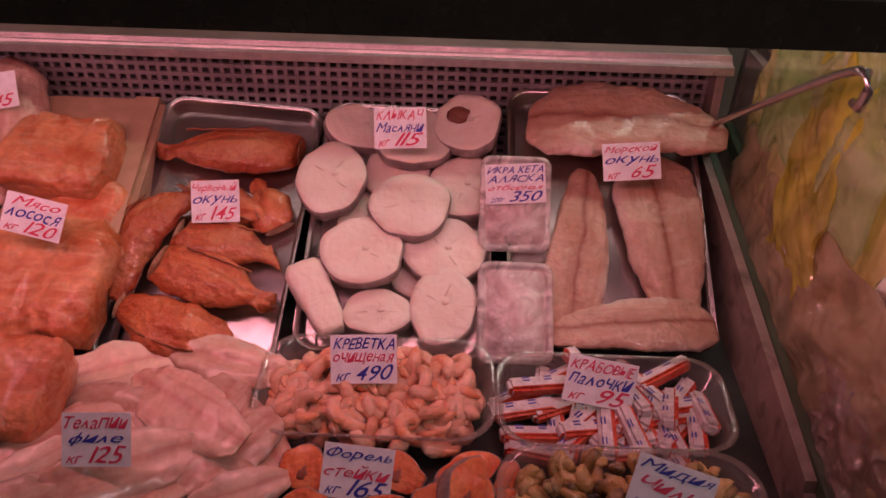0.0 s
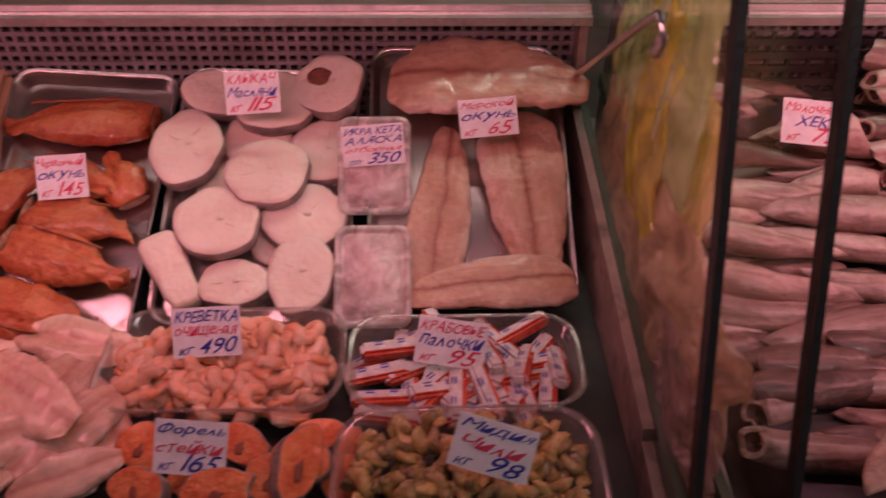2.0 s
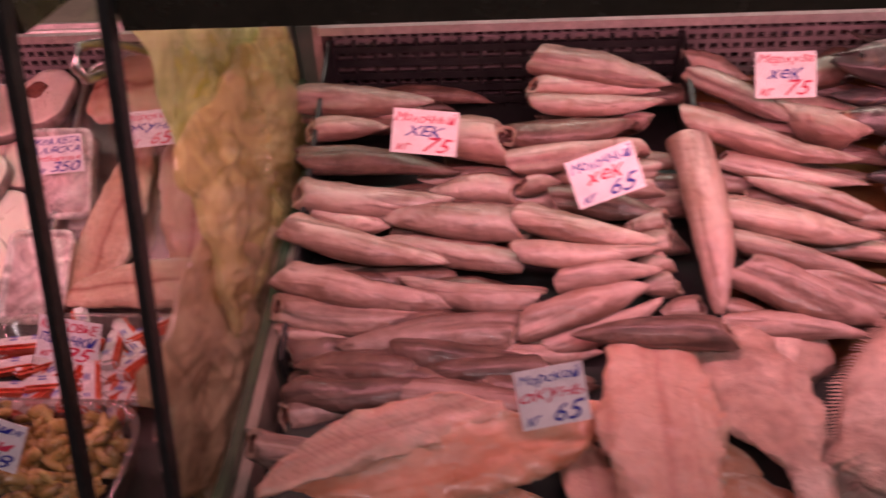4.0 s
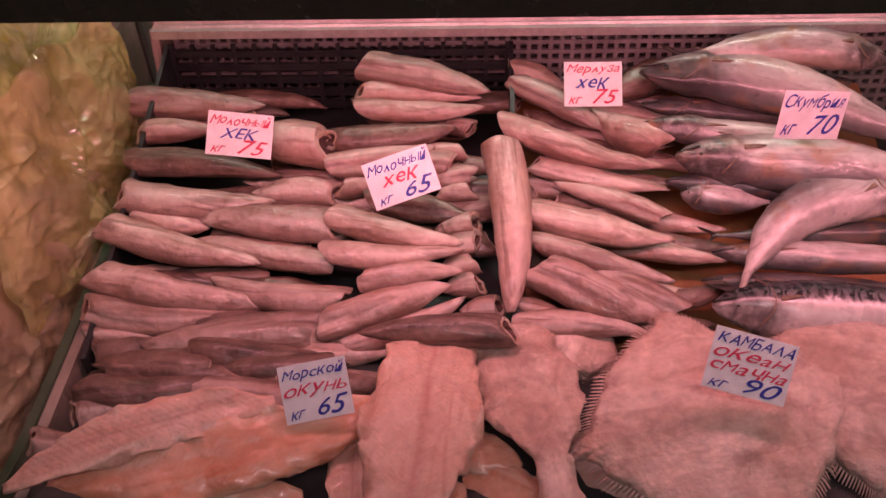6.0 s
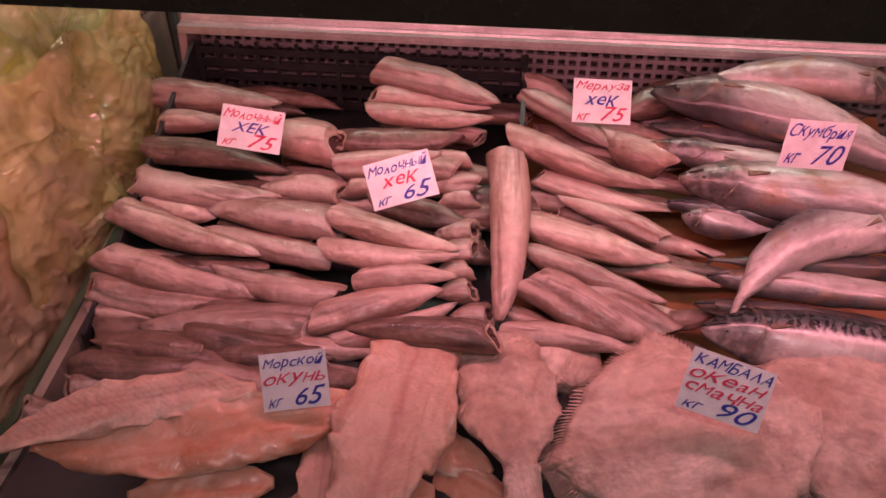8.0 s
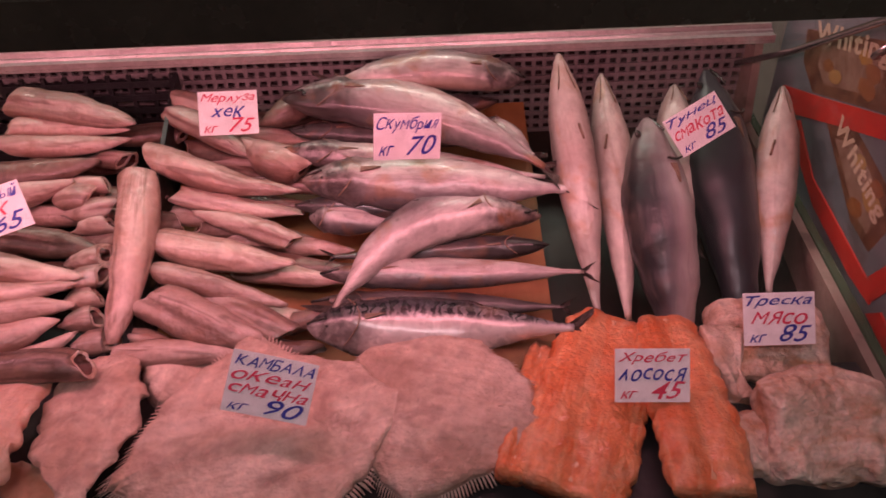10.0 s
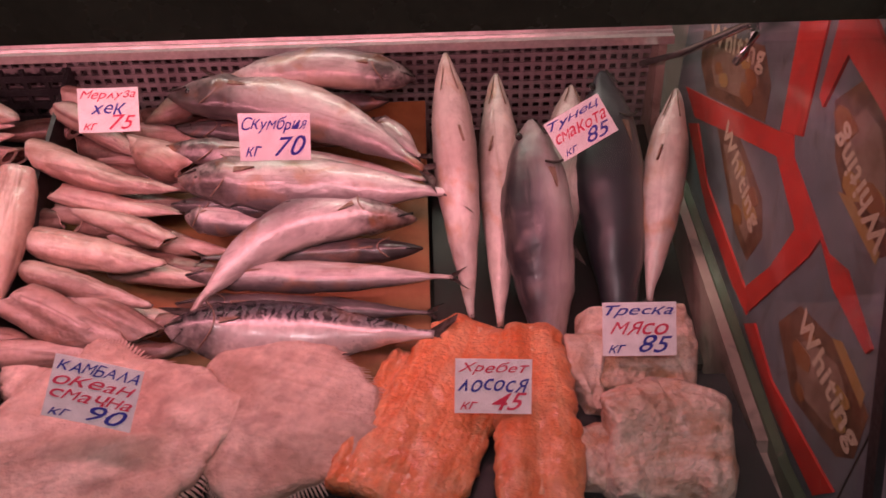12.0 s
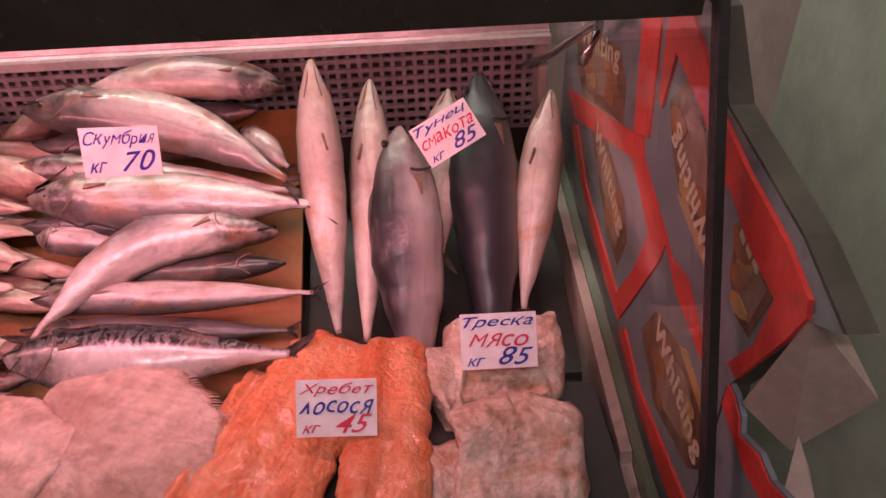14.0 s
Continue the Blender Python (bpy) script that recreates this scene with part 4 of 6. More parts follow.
def perch(p, q, w, seed=0, bend=0.0):
    m, length = frame_of(p, q, LATERAL)
    w *= 1.15
    # a tail stub, a deep back and a cut neck
    table = [(0, 0.44, 0.16), (0.05, 0.34, 0.24), (0.13, 0.3, 0.36), (0.28, 0.66, 0.7), (0.5, 1, 1), (0.74, 1.02, 1), (0.93, 0.84, 0.8), (1, 0.7, 0.6)]
    if seed in (5, 7):
        table = [(0, 0.4, 0.3), (0.12, 0.74, 0.7), (0.4, 1, 1), (0.7, 0.94, 0.9), (0.92, 0.6, 0.6), (1, 0.35, 0.3)]
    me = loft_mesh("red_perch", table, length, w, w * 0.5, PERCH, bend, 0.04, w * 0.05, seed, 44, 32, nscale=24, crease=0.1, slit=(1.1 if seed % 2 else 2.0, 0.45, 1.1, 16), ruffle=w * 0.05, ragged_end=w * 0.22)
    ob = thing("red_perch", "headless smoked red perch piece, orange-red and split open", "fish", m, me, "red perch")
    part("cut_face", cap("cut_face", w * 0.66, w * 0.3, -0.003, PERCH_CUT, seed), ob, pose(length / 2 + 0.002, 0, 0, 0, 0, 180))
    ridge = [(length * (-0.3 + 0.6 * k / 9), bend * length * 4 * (0.2 + 0.6 * k / 9) * (0.8 - 0.6 * k / 9) + (0.3 if seed % 2 else -0.3) * w, 0.04 * length + w * 0.16 + 0.002 * (k % 2)) for k in range(10)]
    part("fin_ridge", tube_mesh("fin_ridge", ridge, 0.0016, PERCH_DARK, 6), ob)
    return ob


def lump(name, label, category, c, rx, ry, material, seed, thick, rough, power=0.38, group="", spin=0.0):
    m = pile_pose(c, 0, spin)
    me = loft_mesh(name, [(0, 0.55, 0.5), (0.03, 0.82, 0.82), (0.1, 0.97, 0.96), (0.5, 1, 1), (0.9, 0.96, 0.96), (0.97, 0.82, 0.82), (1, 0.55, 0.5)], 2 * rx, 2 * ry, thick, material, 0, 0, rough * 0.75, seed, 44, 48, power, nscale=20)
    return thing(name, label, category, m, me, group)


def salmon_block(c, rx, ry, seed=0):
    return lump("salmon_block", "thick block of frozen orange salmon meat", "fish meat", c, rx, ry, SALMON, seed, 0.075, 0.016, group="salmon meat")


def cod_block(c, rx, ry, seed=0):
    return lump("cod_block", "frosty block of pale cod meat", "fish meat", c, rx, ry, COD, seed, 0.06, 0.019, 0.42, group="cod meat")


def paper_parcel(c, rx, ry, seed=0):
    ob = thing("paper_parcel", "fish parcel wrapped in folded brown paper", "parcel", pile_pose(c), box_mesh("paper_parcel", (-rx, -ry, -0.032), (rx, ry, 0.032), PAPER, 0.009))
    part("fold_flap", box_mesh("fold_flap", (rx * 0.55, -ry * 0.96, 0.0325), (rx * 0.93, ry * 0.96, 0.0345), PAPER, 0.0006), ob)
    return ob


def pale_fish(p, q, w, seed=0):
    m, length = frame_of(p, q, LATERAL)
    me = loft_mesh("pale_fish", MACK, length * 1.3, w, w * 0.6, TONES[0], 0.02, 0, 0.004, 4)
    return thing("pale_fish", "pale pink gutted fish at the end of the case", "fish", m, me)


def backbone(p, q, w, seed=0):
    m, length = frame_of(p, q, LATERAL)
    table = [(0, 0.55, 0.5), (0.06, 0.8, 0.8), (0.3, 0.95, 1), (0.8, 1, 1), (1, 0.9, 0.7)]
    me = loft_mesh("salmon_backbone", table, length, w, 0.036, BONEMEAT, 0, 0.015, 0.003, seed, 80, 48, 0.8, nscale=60, groove=0.2, ruffle=0.007)
    ob = thing("salmon_backbone", "orange salmon backbone with ragged meat on it", "fish meat", m, me, "salmon backbones")
    pts = [(-length / 2 + length * i / 24, 0.0015 * math.sin(i), 0.004 + 0.06 * length * 4 * (i / 24) * (1 - i / 24) * 0.25 + 0.002 * (i % 2)) for i in range(1, 24)]
    part("spine", tube_mesh("spine", pts, 0.004, mat("salmon_spine", (0.8, 0.4, 0.24), (0.86, 0.55, 0.4), 0.4, 90, 0.4), 8), ob)
    return ob


def trout_steak(c, rx, ry, seed=0, tilt=0.0):
    m = pile_pose(c, tilt, seed * 23 % 40 - 20)
    ob = thing("trout_steak", "orange trout steak with silver-grey skin rim", "fish steak", m, steak_mesh("trout_steak", ragged(rx, ry * 1.15, seed, 0.2, 0.1), 0.024, TROUT, TROUT_SKIN, seed, 0.002, 4, 18), "trout steaks")
    part("belly_hollow", sheet_mesh("belly_hollow", ragged(rx * 0.16, ry * 0.34, seed, 0.5), 0.004, mat("trout_hollow", (0.2, 0.05, 0.03), (0.34, 0.1, 0.05), 0.4, 60), 0.1, 0, 1, 4), ob, pose(0, -ry * 0.3, 0.0125))
    return ob


# ---- crates, boards and trays ----
def tray(c, sx, sy, tilt, spin, label):
    m = Matrix.Translation(c) @ pose(0, 0, 0, tilt, 0, 0) @ pose(0, 0, 0, 0, 0, spin)
    def loop(hx, hy, r, z, k=6):
        out = []
        for cx, cy, a0 in ((hx - r, hy - r, 0), (-hx + r, hy - r, 90), (-hx + r, -hy + r, 180), (hx - r, -hy + r, 270)):
            out += [(cx + r * math.cos(math.radians(a0 + 90 * i / k)), cy + r * math.sin(math.radians(a0 + 90 * i / k)), z) for i in range(k + 1)]
        return out
    hx, hy = sx / 2, sy / 2
    loops = [loop(hx - 0.012, hy - 0.012, 0.02, 0.0), loop(hx - 0.006, hy - 0.006, 0.024, 0.018), loop(hx - 0.004, hy - 0.004, 0.026, 0.02), loop(hx, hy, 0.03, 0.021), loop(hx, hy, 0.03, 0.017), loop(hx - 0.007, hy - 0.007, 0.024, 0.0155), loop(hx - 0.013, hy - 0.013, 0.02, -0.0015)]
    k = len(loops[0])
    verts = [p for lp in loops for p in lp]
    faces = [(i * k + j, i * k + (j + 1) % k, (i + 1) * k + (j + 1) % k, (i + 1) * k + j) for i in range(len(loops) - 1) for j in range(k)]
    faces += [tuple(range(k)), tuple(range((len(loops) - 1) * k, len(loops) * k))[::-1]]
    me = mesh_of("steel_tray", verts, [f[::-1] for f in faces], STEEL)
    me.set_sharp_from_angle(angle=math.radians(40))
    return thing("steel_tray", label, "tray", m, me, "steel trays")


SLOPE = 31.0
tray((0.765, 0.815, 1.022), 0.232, 0.40, SLOPE, -4, "shiny stainless steel tray holding red perch")
tray((1.015, 0.83, 1.030), 0.245, 0.37, SLOPE, -2, "stainless steel tray under white fish steaks")
tray((1.287, 0.842, 1.052), 0.262, 0.385, SLOPE, 0, "stainless steel tray holding sea perch fillets")
for x in (0.765, 1.015, 1.296):
    thing("tray_prop", "dark plastic crate propping up a tray", "crate", None, slab_mesh("tray_prop", [(0.64, 0.93), (1.0, 0.945), (1.0, 1.115), (0.66, 0.915)], x - 0.1, x + 0.1, BLACKCRATE), "tray props")


def crate(x0, x1, y0, y1, z0, z1, front, label):
    """An open crate on the sloped deck: floor, four walls with slots."""
    ob = thing("plastic_crate", label, "crate", pose(x0, y0, z0))
    sl = z1
    floor = slab_mesh("crate_floor", [(0, 0), (y1 - y0, sl), (y1 - y0, sl + 0.006), (0, 0.006)], 0, x1 - x0, BLACKCRATE)
    part("crate_floor", floor, ob)
    rows = []
    for k in range(5):
        rows.append(("rib", (0.0, y1 - y0 - 0.008, sl + 0.012 + 0.02 * k), (x1 - x0, y1 - y0, sl + 0.022 + 0.02 * k)))
    for nm, lo, hi in rows:
        part(nm, box_mesh(nm, lo, hi, BLACKCRATE), ob)
    k = 0.0
    while k < x1 - x0:
        part("upright", box_mesh("upright", (k, y1 - y0 - 0.007, sl), (k + 0.006, y1 - y0 - 0.001, sl + 0.11), BLACKCRATE), ob)
        k += 0.03
    part("side_wall", slab_mesh("side_wall", [(0, 0.0), (y1 - y0, sl), (y1 - y0, sl + 0.11), (0, front)], -0.006, 0, BLACKCRATE), ob)
    part("side_wall", slab_mesh("side_wall", [(0, 0.0), (y1 - y0, sl), (y1 - y0, sl + 0.11), (0, front)], x1 - x0, x1 - x0 + 0.006, BLACKCRATE), ob)
    return ob


crate(1.535, 2.02, 0.55, 0.985, 0.955, 0.13, 0.05, "black slotted plastic crate full of hake")


def board(x0, x1, y0, y1, z0, z1, label, material):
    return thing("wooden_board", label, "board", None, slab_mesh("wooden_board", [(y0, z0), (y1, z1), (y1, z1 + 0.012), (y0, z0 + 0.012)], x0, x1, material))


board(2.03, 2.52, 0.60, 0.985, 0.945, 1.115, "orange-brown wet wooden board under mackerel", WOODM)
# near-black board stands in for a dark bin and the shaded gaps
board(2.525, 2.85, 0.62, 0.995, 0.93, 1.06, "near-black board behind the standing fish, in place of a dark bin", mat("dark_bin_stand_in", (0.012, 0.011, 0.009), (0.03, 0.022, 0.015), 0.5, 12, 0.2))
thing("support_crate", "black crate propping up the sloped boards", "crate", None, slab_mesh("support_crate", [(0.56, 0.925), (0.985, 0.945), (0.985, 1.11), (0.60, 0.942)], 2.04, 2.51, BLACKCRATE))
thing("front_tray", "dark plastic tray under the front fish pile", "tray", None, slab_mesh("front_tray", [(0.31, 0.918), (0.55, 0.93), (0.55, 1.0), (0.31, 1.0)], 1.56, 2.84, BLACKCRATE))


# ---- clear containers ----
PLASTIC = clear_mat("clear_plastic", (0.9, 0.88, 0.86), 0.1, 0.12, 0.16, (0.8, 0.7, 0.66))


def rounded(hx, hy, r, z, k=7):
    out = []
    for cx, cy, a0 in ((hx - r, hy - r, 0), (-hx + r, hy - r, 90), (-hx + r, -hy + r, 180), (hx - r, -hy + r, 270)):
        out += [(cx + r * math.cos(math.radians(a0 + 90 * i / k)), cy + r * math.sin(math.radians(a0 + 90 * i / k)), z) for i in range(k + 1)]
    return out


def shell(name, loops, material, close_bottom=True, close_top=False):
    k = len(loops[0])
    verts = [p for lp in loops for p in lp]
    faces = [(i * k + j, i * k + (j + 1) % k, (i + 1) * k + (j + 1) % k, (i + 1) * k + j) for i in range(len(loops) - 1) for j in range(k)]
    if close_bottom:
        faces.append(tuple(range(k))[::-1])
    if close_top:
        faces.append(tuple(range((len(loops) - 1) * k, len(loops) * k)))
    return mesh_of(name, verts, faces, material)


def tub(c, hx, hy, deep, tilt, label):
    r = min(hx, hy) * 0.62
    loops = [rounded(hx * 0.84, hy * 0.8, r * 0.8, -deep), rounded(hx * 0.9, hy * 0.88, r * 0.9, -deep * 0.92), rounded(hx * 0.97, hy * 0.96, r, -0.004), rounded(hx * 1.02, hy * 1.03, r, -0.002), rounded(hx * 1.035, hy * 1.05, r, 0.001), rounded(hx * 1.02, hy * 1.03, r, 0.002), rounded(hx * 0.985, hy * 0.98, r, 0.0)]
    ob = thing("plastic_tub", label, "tub", Matrix.Translation(c) @ pose(0, 0, 0, tilt, 0, 0), shell("plastic_tub", loops, PLASTIC), "clear plastic tubs")
    return ob


# ---- small sea food ----
SHRIMP = mat("shrimp_meat", (0.82, 0.34, 0.19), (0.86, 0.54, 0.4), 0.32, 45, 0.3, 200, sss=0.2, vary=0.14, coat=0.35, axis="X", ramp=[(0.0, P(0.82, 0.24, 0.08, 0.7)), (0.4, P(0.86, 0.54, 0.4, 0.1)), (1.0, P(0.88, 0.62, 0.5, 0.4))])
MUSSEL = mat("mussel_meat", (0.34, 0.2, 0.06), (0.56, 0.39, 0.15), 0.28, 60, 0.25, 200, sss=0.1, vary=0.35, coat=0.55, axis="X", ramp=[(0.0, P(0.07, 0.045, 0.03, 0.85)), (0.3, P(0.36, 0.22, 0.08, 0.2)), (1.0, P(0.54, 0.38, 0.18, 0.2))])
WRAP_WHITE = mat("white_wrapper", (0.58, 0.5, 0.5), (0.8, 0.74, 0.74), 0.24, 60, 0.45, 90)
WRAP_RED = mat("red_wrapper", (0.55, 0.05, 0.03), (0.74, 0.15, 0.08), 0.24, 60, 0.45, 90)
WRAP_BLUE = mat("blue_print", (0.06, 0.07, 0.32), (0.1, 0.1, 0.4), 0.4, 40)


def shrimp_mesh(seed):
    rnd = random.Random(seed)
    turn, radius = rnd.uniform(3.4, 4.8), rnd.uniform(0.0118, 0.0150)
    verts, faces, seg, rings = [], [], 9, 16
    for i in range(rings + 1):
        s = i / rings
        a = turn * s
        r = radius * (1 - 0.15 * s)
        c = Vector((r * math.cos(a), r * math.sin(a), 0.002 * math.sin(3 * s)))
        n1 = Vector((math.cos(a), math.sin(a), 0))
        fat = 0.0070 * (0.75 + 0.35 * math.sin(math.pi * min(1, s * 1.25 + 0.12))) * (1 - 0.72 * max(0, s - 0.72) / 0.28) * (1 + 0.1 * (i % 2))
        for j in range(seg):
            t = 2 * math.pi * j / seg
            verts.append(c + fat * (math.cos(t) * n1 + math.sin(t) * Vector((0, 0, 1))))
    for i in range(rings):
        faces += [(i * seg + j, i * seg + (j + 1) % seg, (i + 1) * seg + (j + 1) % seg, (i + 1) * seg + j) for j in range(seg)]
    faces += [tuple(range(seg))[::-1], tuple(range(rings * seg, (rings + 1) * seg))]
    return mesh_of("shrimp", verts, faces, SHRIMP)


rnd = random.Random(11)
SHRIMPS = [shrimp_mesh(k) for k in range(6)]
tub((1.005, 0.578, 0.985), 0.13, 0.068, 0.055, 6, "clear plastic tub heaped with peeled shrimp")
for k in range(300):
    x, y = rnd.uniform(-1, 1), rnd.uniform(-1, 1)
    if abs(x) ** 4 + abs(y) ** 4 > 0.9:
        continue
    z = 0.938 + 0.034 * rnd.random() ** 0.6 + 0.014 * (1 - x * x) * (1 - 0.3 * y * y) * rnd.random() ** 0.4 + 0.012 * y
    thing("shrimp", "peeled pink-orange shrimp in a plastic tub", "shrimp", pose(1.005 + 0.112 * x, 0.578 + 0.054 * y, z, rnd.uniform(-50, 50), rnd.uniform(-50, 50), rnd.uniform(0, 360)), SHRIMPS[k % 6], "shrimp in the tub")

tub((1.272, 0.577, 0.978), 0.128, 0.062, 0.05, 6, "clear plastic tub of wrapped crab sticks")


def crab_stick(m):
    ob = thing("crab_stick", "crab stick in red and white printed film", "crab stick", m, box_mesh("crab_stick", (-0.037, -0.0095, -0.008), (0.037, 0.0095, 0.008), WRAP_WHITE, 0.004), "crab sticks in the tub")
    part("red_side", box_mesh("red_side", (-0.0362, -0.0103, -0.0086), (0.0362, -0.0018, 0.0083), WRAP_RED, 0.0035), ob)
    for dx in (-0.02, 0.006):
        for dy in (0.0, 0.0038):
            part("print", box_mesh("print", (dx, dy + 0.001, 0.0078), (dx + 0.009, dy + 0.003, 0.0084), WRAP_BLUE), ob)
    return ob


first = crab_stick(pose(1.19, 0.60, 0.972, 8, 4, 12))
layout = [(1.165, 0.575, 8), (1.175, 0.545, 4), (1.18, 0.522, -14), (1.20, 0.625, 30), (1.245, 0.628, -60), (1.225, 0.55, 65), (1.262, 0.545, 82), (1.295, 0.545, 105), (1.322, 0.548, 120), (1.345, 0.585, 70), (1.372, 0.555, 80), (1.385, 0.58, 95), (1.30, 0.60, 110), (1.315, 0.62, 140), (1.345, 0.632, 20), (1.27, 0.518, 3), (1.21, 0.585, 20), (1.23, 0.61, -25), (1.36, 0.605, 60), (1.335, 0.525, 100), (1.245, 0.575, 40), (1.285, 0.572, 75), (1.16, 0.60, 25)]
for x, y, a in layout:
    copy_thing(first, pose(1.272 + (x - 1.272) * 0.93, y, 0.947 + rnd.uniform(0, 0.018) + (y - 0.575) * 0.12, rnd.uniform(-12, 16), rnd.uniform(-18, 18), a + rnd.uniform(-8, 8)))

for k in range(22):
    copy_thing(first, pose(1.272 + rnd.uniform(-0.085, 0.085), 0.577 + rnd.uniform(-0.035, 0.04), 0.942 + rnd.uniform(0, 0.012), rnd.uniform(-12, 16), rnd.uniform(-18, 18), rnd.uniform(0, 180)))

tub((1.268, 0.42, 0.985), 0.127, 0.072, 0.055, 6, "clear plastic tub full of cooked mussels")


def mussel_mesh(seed):
    return loft_mesh("mussel", [(0, 0.3, 0.3), (0.15, 0.8, 0.8), (0.45, 1, 1), (0.8, 0.75, 0.8), (1, 0.25, 0.25)], 0.031, 0.018, 0.013, MUSSEL, 0.12, 0, 0.0022, seed, 14, 12, nscale=90, crease=0.16)


MUSSELS = [mussel_mesh(k) for k in range(6)]
for k in range(230):
    x, y = rnd.uniform(-1, 1), rnd.uniform(-1, 1)
    if abs(x) ** 4 + abs(y) ** 4 > 0.9:
        continue
    z = 0.955 + 0.032 * rnd.random() ** 0.5 + 0.012 * (1 - x * x)
    thing("mussel", "shelled brown-yellow mussel in a plastic tub", "mussel", pose(1.268 + 0.114 * x, 0.42 + 0.062 * y, z, rnd.uniform(-60, 60), rnd.uniform(-60, 60), rnd.uniform(0, 360)), MUSSELS[k % 6], "mussels in the tub")

# sealed caviar packs
# lamp sheen on the lids is put into pale caviar and white haze
CAVIAR = mat("red_caviar_with_sheen", (0.8, 0.34, 0.28), (0.95, 0.82, 0.78), 0.2, 60, 0.9, 260, coat=0.5)
LID = clear_mat("milky_sheen_lid", (0.99, 0.95, 0.95), 0.12, 0.16, 0.6, (1.0, 0.92, 0.91), 0.4, 80)


def caviar_pack(c, tilt):
    ob = thing("caviar_pack", "sealed clear plastic box of red caviar with shiny lid", "food box", Matrix.Translation(c) @ pose(0, 0, 0, tilt, 0, 0), None, "caviar packs")
    hx, hy = 0.046, 0.063
    part("box", shell("box", [rounded(hx * 0.86, hy * 0.9, 0.01, -0.03), rounded(hx * 0.95, hy * 0.96, 0.012, -0.002), rounded(hx, hy, 0.014, 0.0)], PLASTIC), ob, None, "clear plastic box")
    part("caviar", shell("caviar", [rounded(hx * 0.82, hy * 0.86, 0.01, -0.028), rounded(hx * 0.88, hy * 0.9, 0.011, -0.006)], CAVIAR, True, True), ob, None, "red salmon caviar paled with lamp sheen")
    part("lid", shell("lid", [rounded(hx, hy, 0.014, 0.001), rounded(hx * 1.02, hy * 1.02, 0.015, 0.003), rounded(hx * 0.96, hy * 0.97, 0.013, 0.006), rounded(hx * 0.86, hy * 0.9, 0.011, 0.0055), rounded(hx * 0.83, hy * 0.875, 0.01, 0.001), rounded(hx * 0.78, hy * 0.84, 0.01, 0.0005), rounded(hx * 0.74, hy * 0.81, 0.01, 0.0035)], LID, False, True), ob, None, "shiny clear lid, lamp sheen in its milky colour")
    return ob


caviar_pack((1.165, 0.822, 1.08), 48)
caviar_pack((1.165, 0.692, 1.003), 37)

# ---- price tags ----
CARD = mat("tag_card", (0.84, 0.82, 0.86), (0.88, 0.86, 0.9), 0.55, 12, 0.1, 60)
RED_INK = mat("red_ink", (0.62, 0.03, 0.09), (0.7, 0.06, 0.14), 0.5, 40)
BLUE_INK = mat("blue_ink", (0.02, 0.025, 0.3), (0.04, 0.045, 0.38), 0.5, 40)
WRITING = []


def price_tag(c, right, up, w, h, lines):
    right = Vector(right).normalized()
    n = right.cross(Vector(up)).normalized()
    up = n.cross(right)
    m = Matrix((right, up, n)).transposed().to_4x4()
    m.translation = Vector(c)
    words = " ".join(t for t, _ in lines if t)
    verts, faces, k = [], [], 8
    bow = random.Random(words).uniform(-0.002, 0.003)
    for z in (-0.0004, 0.0004):
        for i in range(k + 1):
            x = w * (i / k - 0.5)
            for y in (-h / 2, h / 2):
                verts.append((x, y, z + bow * (1 - (2 * x / w) ** 2) - 0.0005))
    o = 2 * (k + 1)
    for i in range(k):
        a = 2 * i
        faces += [(o + a, o + a + 2, o + a + 3, o + a + 1), (a + 1, a + 3, a + 2, a), (a, a + 2, o + a + 2, o + a), (a + 1, o + a + 1, o + a + 3, a + 3)]
    faces += [(0, o, o + 1, 1), (2 * k, 2 * k + 1, o + 2 * k + 1, o + 2 * k)]
    ob = thing("price_tag", f"white card price tag handwritten {words}", "price tag", m, mesh_of("price_tag", verts, faces, CARD, False), "price tags")
    rows = len(lines)
    step = 0.92 / rows
    for i, (text, ink) in enumerate(lines):
        y1 = 0.5 - 0.05 - i * step
        y0 = y1 - step * 0.82
        if not text:
            continue
        if i == rows - 1:
            WRITING.append((ob, "200г" if rows == 4 and text == "350" else "кг", ink, (-0.43 * w, -0.19 * w, (y0 - 0.02) * h, (y0 + 0.52 * (y1 - y0)) * h), bow, w))
            WRITING.append((ob, text, ink, (-0.12 * w if len(text) > 2 else -0.02 * w, 0.44 * w, (y0 - 0.03) * h, (y1 + 0.05) * h), bow, w))
        else:
            wide = min(0.465, 0.1 * len(text))
            WRITING.append((ob, text, ink, (-wide * w, wide * w, y0 * h, y1 * h), bow, w))



# headless hake in the black crate
hake((1.503, 0.900, 1.147), (1.682, 0.891, 1.144), 0.047, seed=1)
hake((1.520, 0.848, 1.126), (1.624, 0.854, 1.128), 0.036, seed=2)
hake((1.525, 0.804, 1.108), (1.722, 0.782, 1.099), 0.041, seed=3, dark=1)
hake((1.789, 0.809, 1.122), (1.667, 0.821, 1.127), 0.063, seed=4)
hake((1.517, 0.759, 1.089), (1.716, 0.743, 1.083), 0.055, seed=5)
hake((1.798, 0.766, 1.084), (1.694, 0.766, 1.084), 0.039, seed=6)
hake((1.550, 0.728, 1.069), (1.639, 0.719, 1.065), 0.038, seed=7)
hake((1.516, 0.710, 1.073), (1.714, 0.665, 1.055), 0.042, seed=8)
hake((1.804, 0.712, 1.070), (1.633, 0.725, 1.076), 0.049, seed=9)
hake((1.799, 0.673, 1.046), (1.634, 0.705, 1.059), 0.037, seed=10)
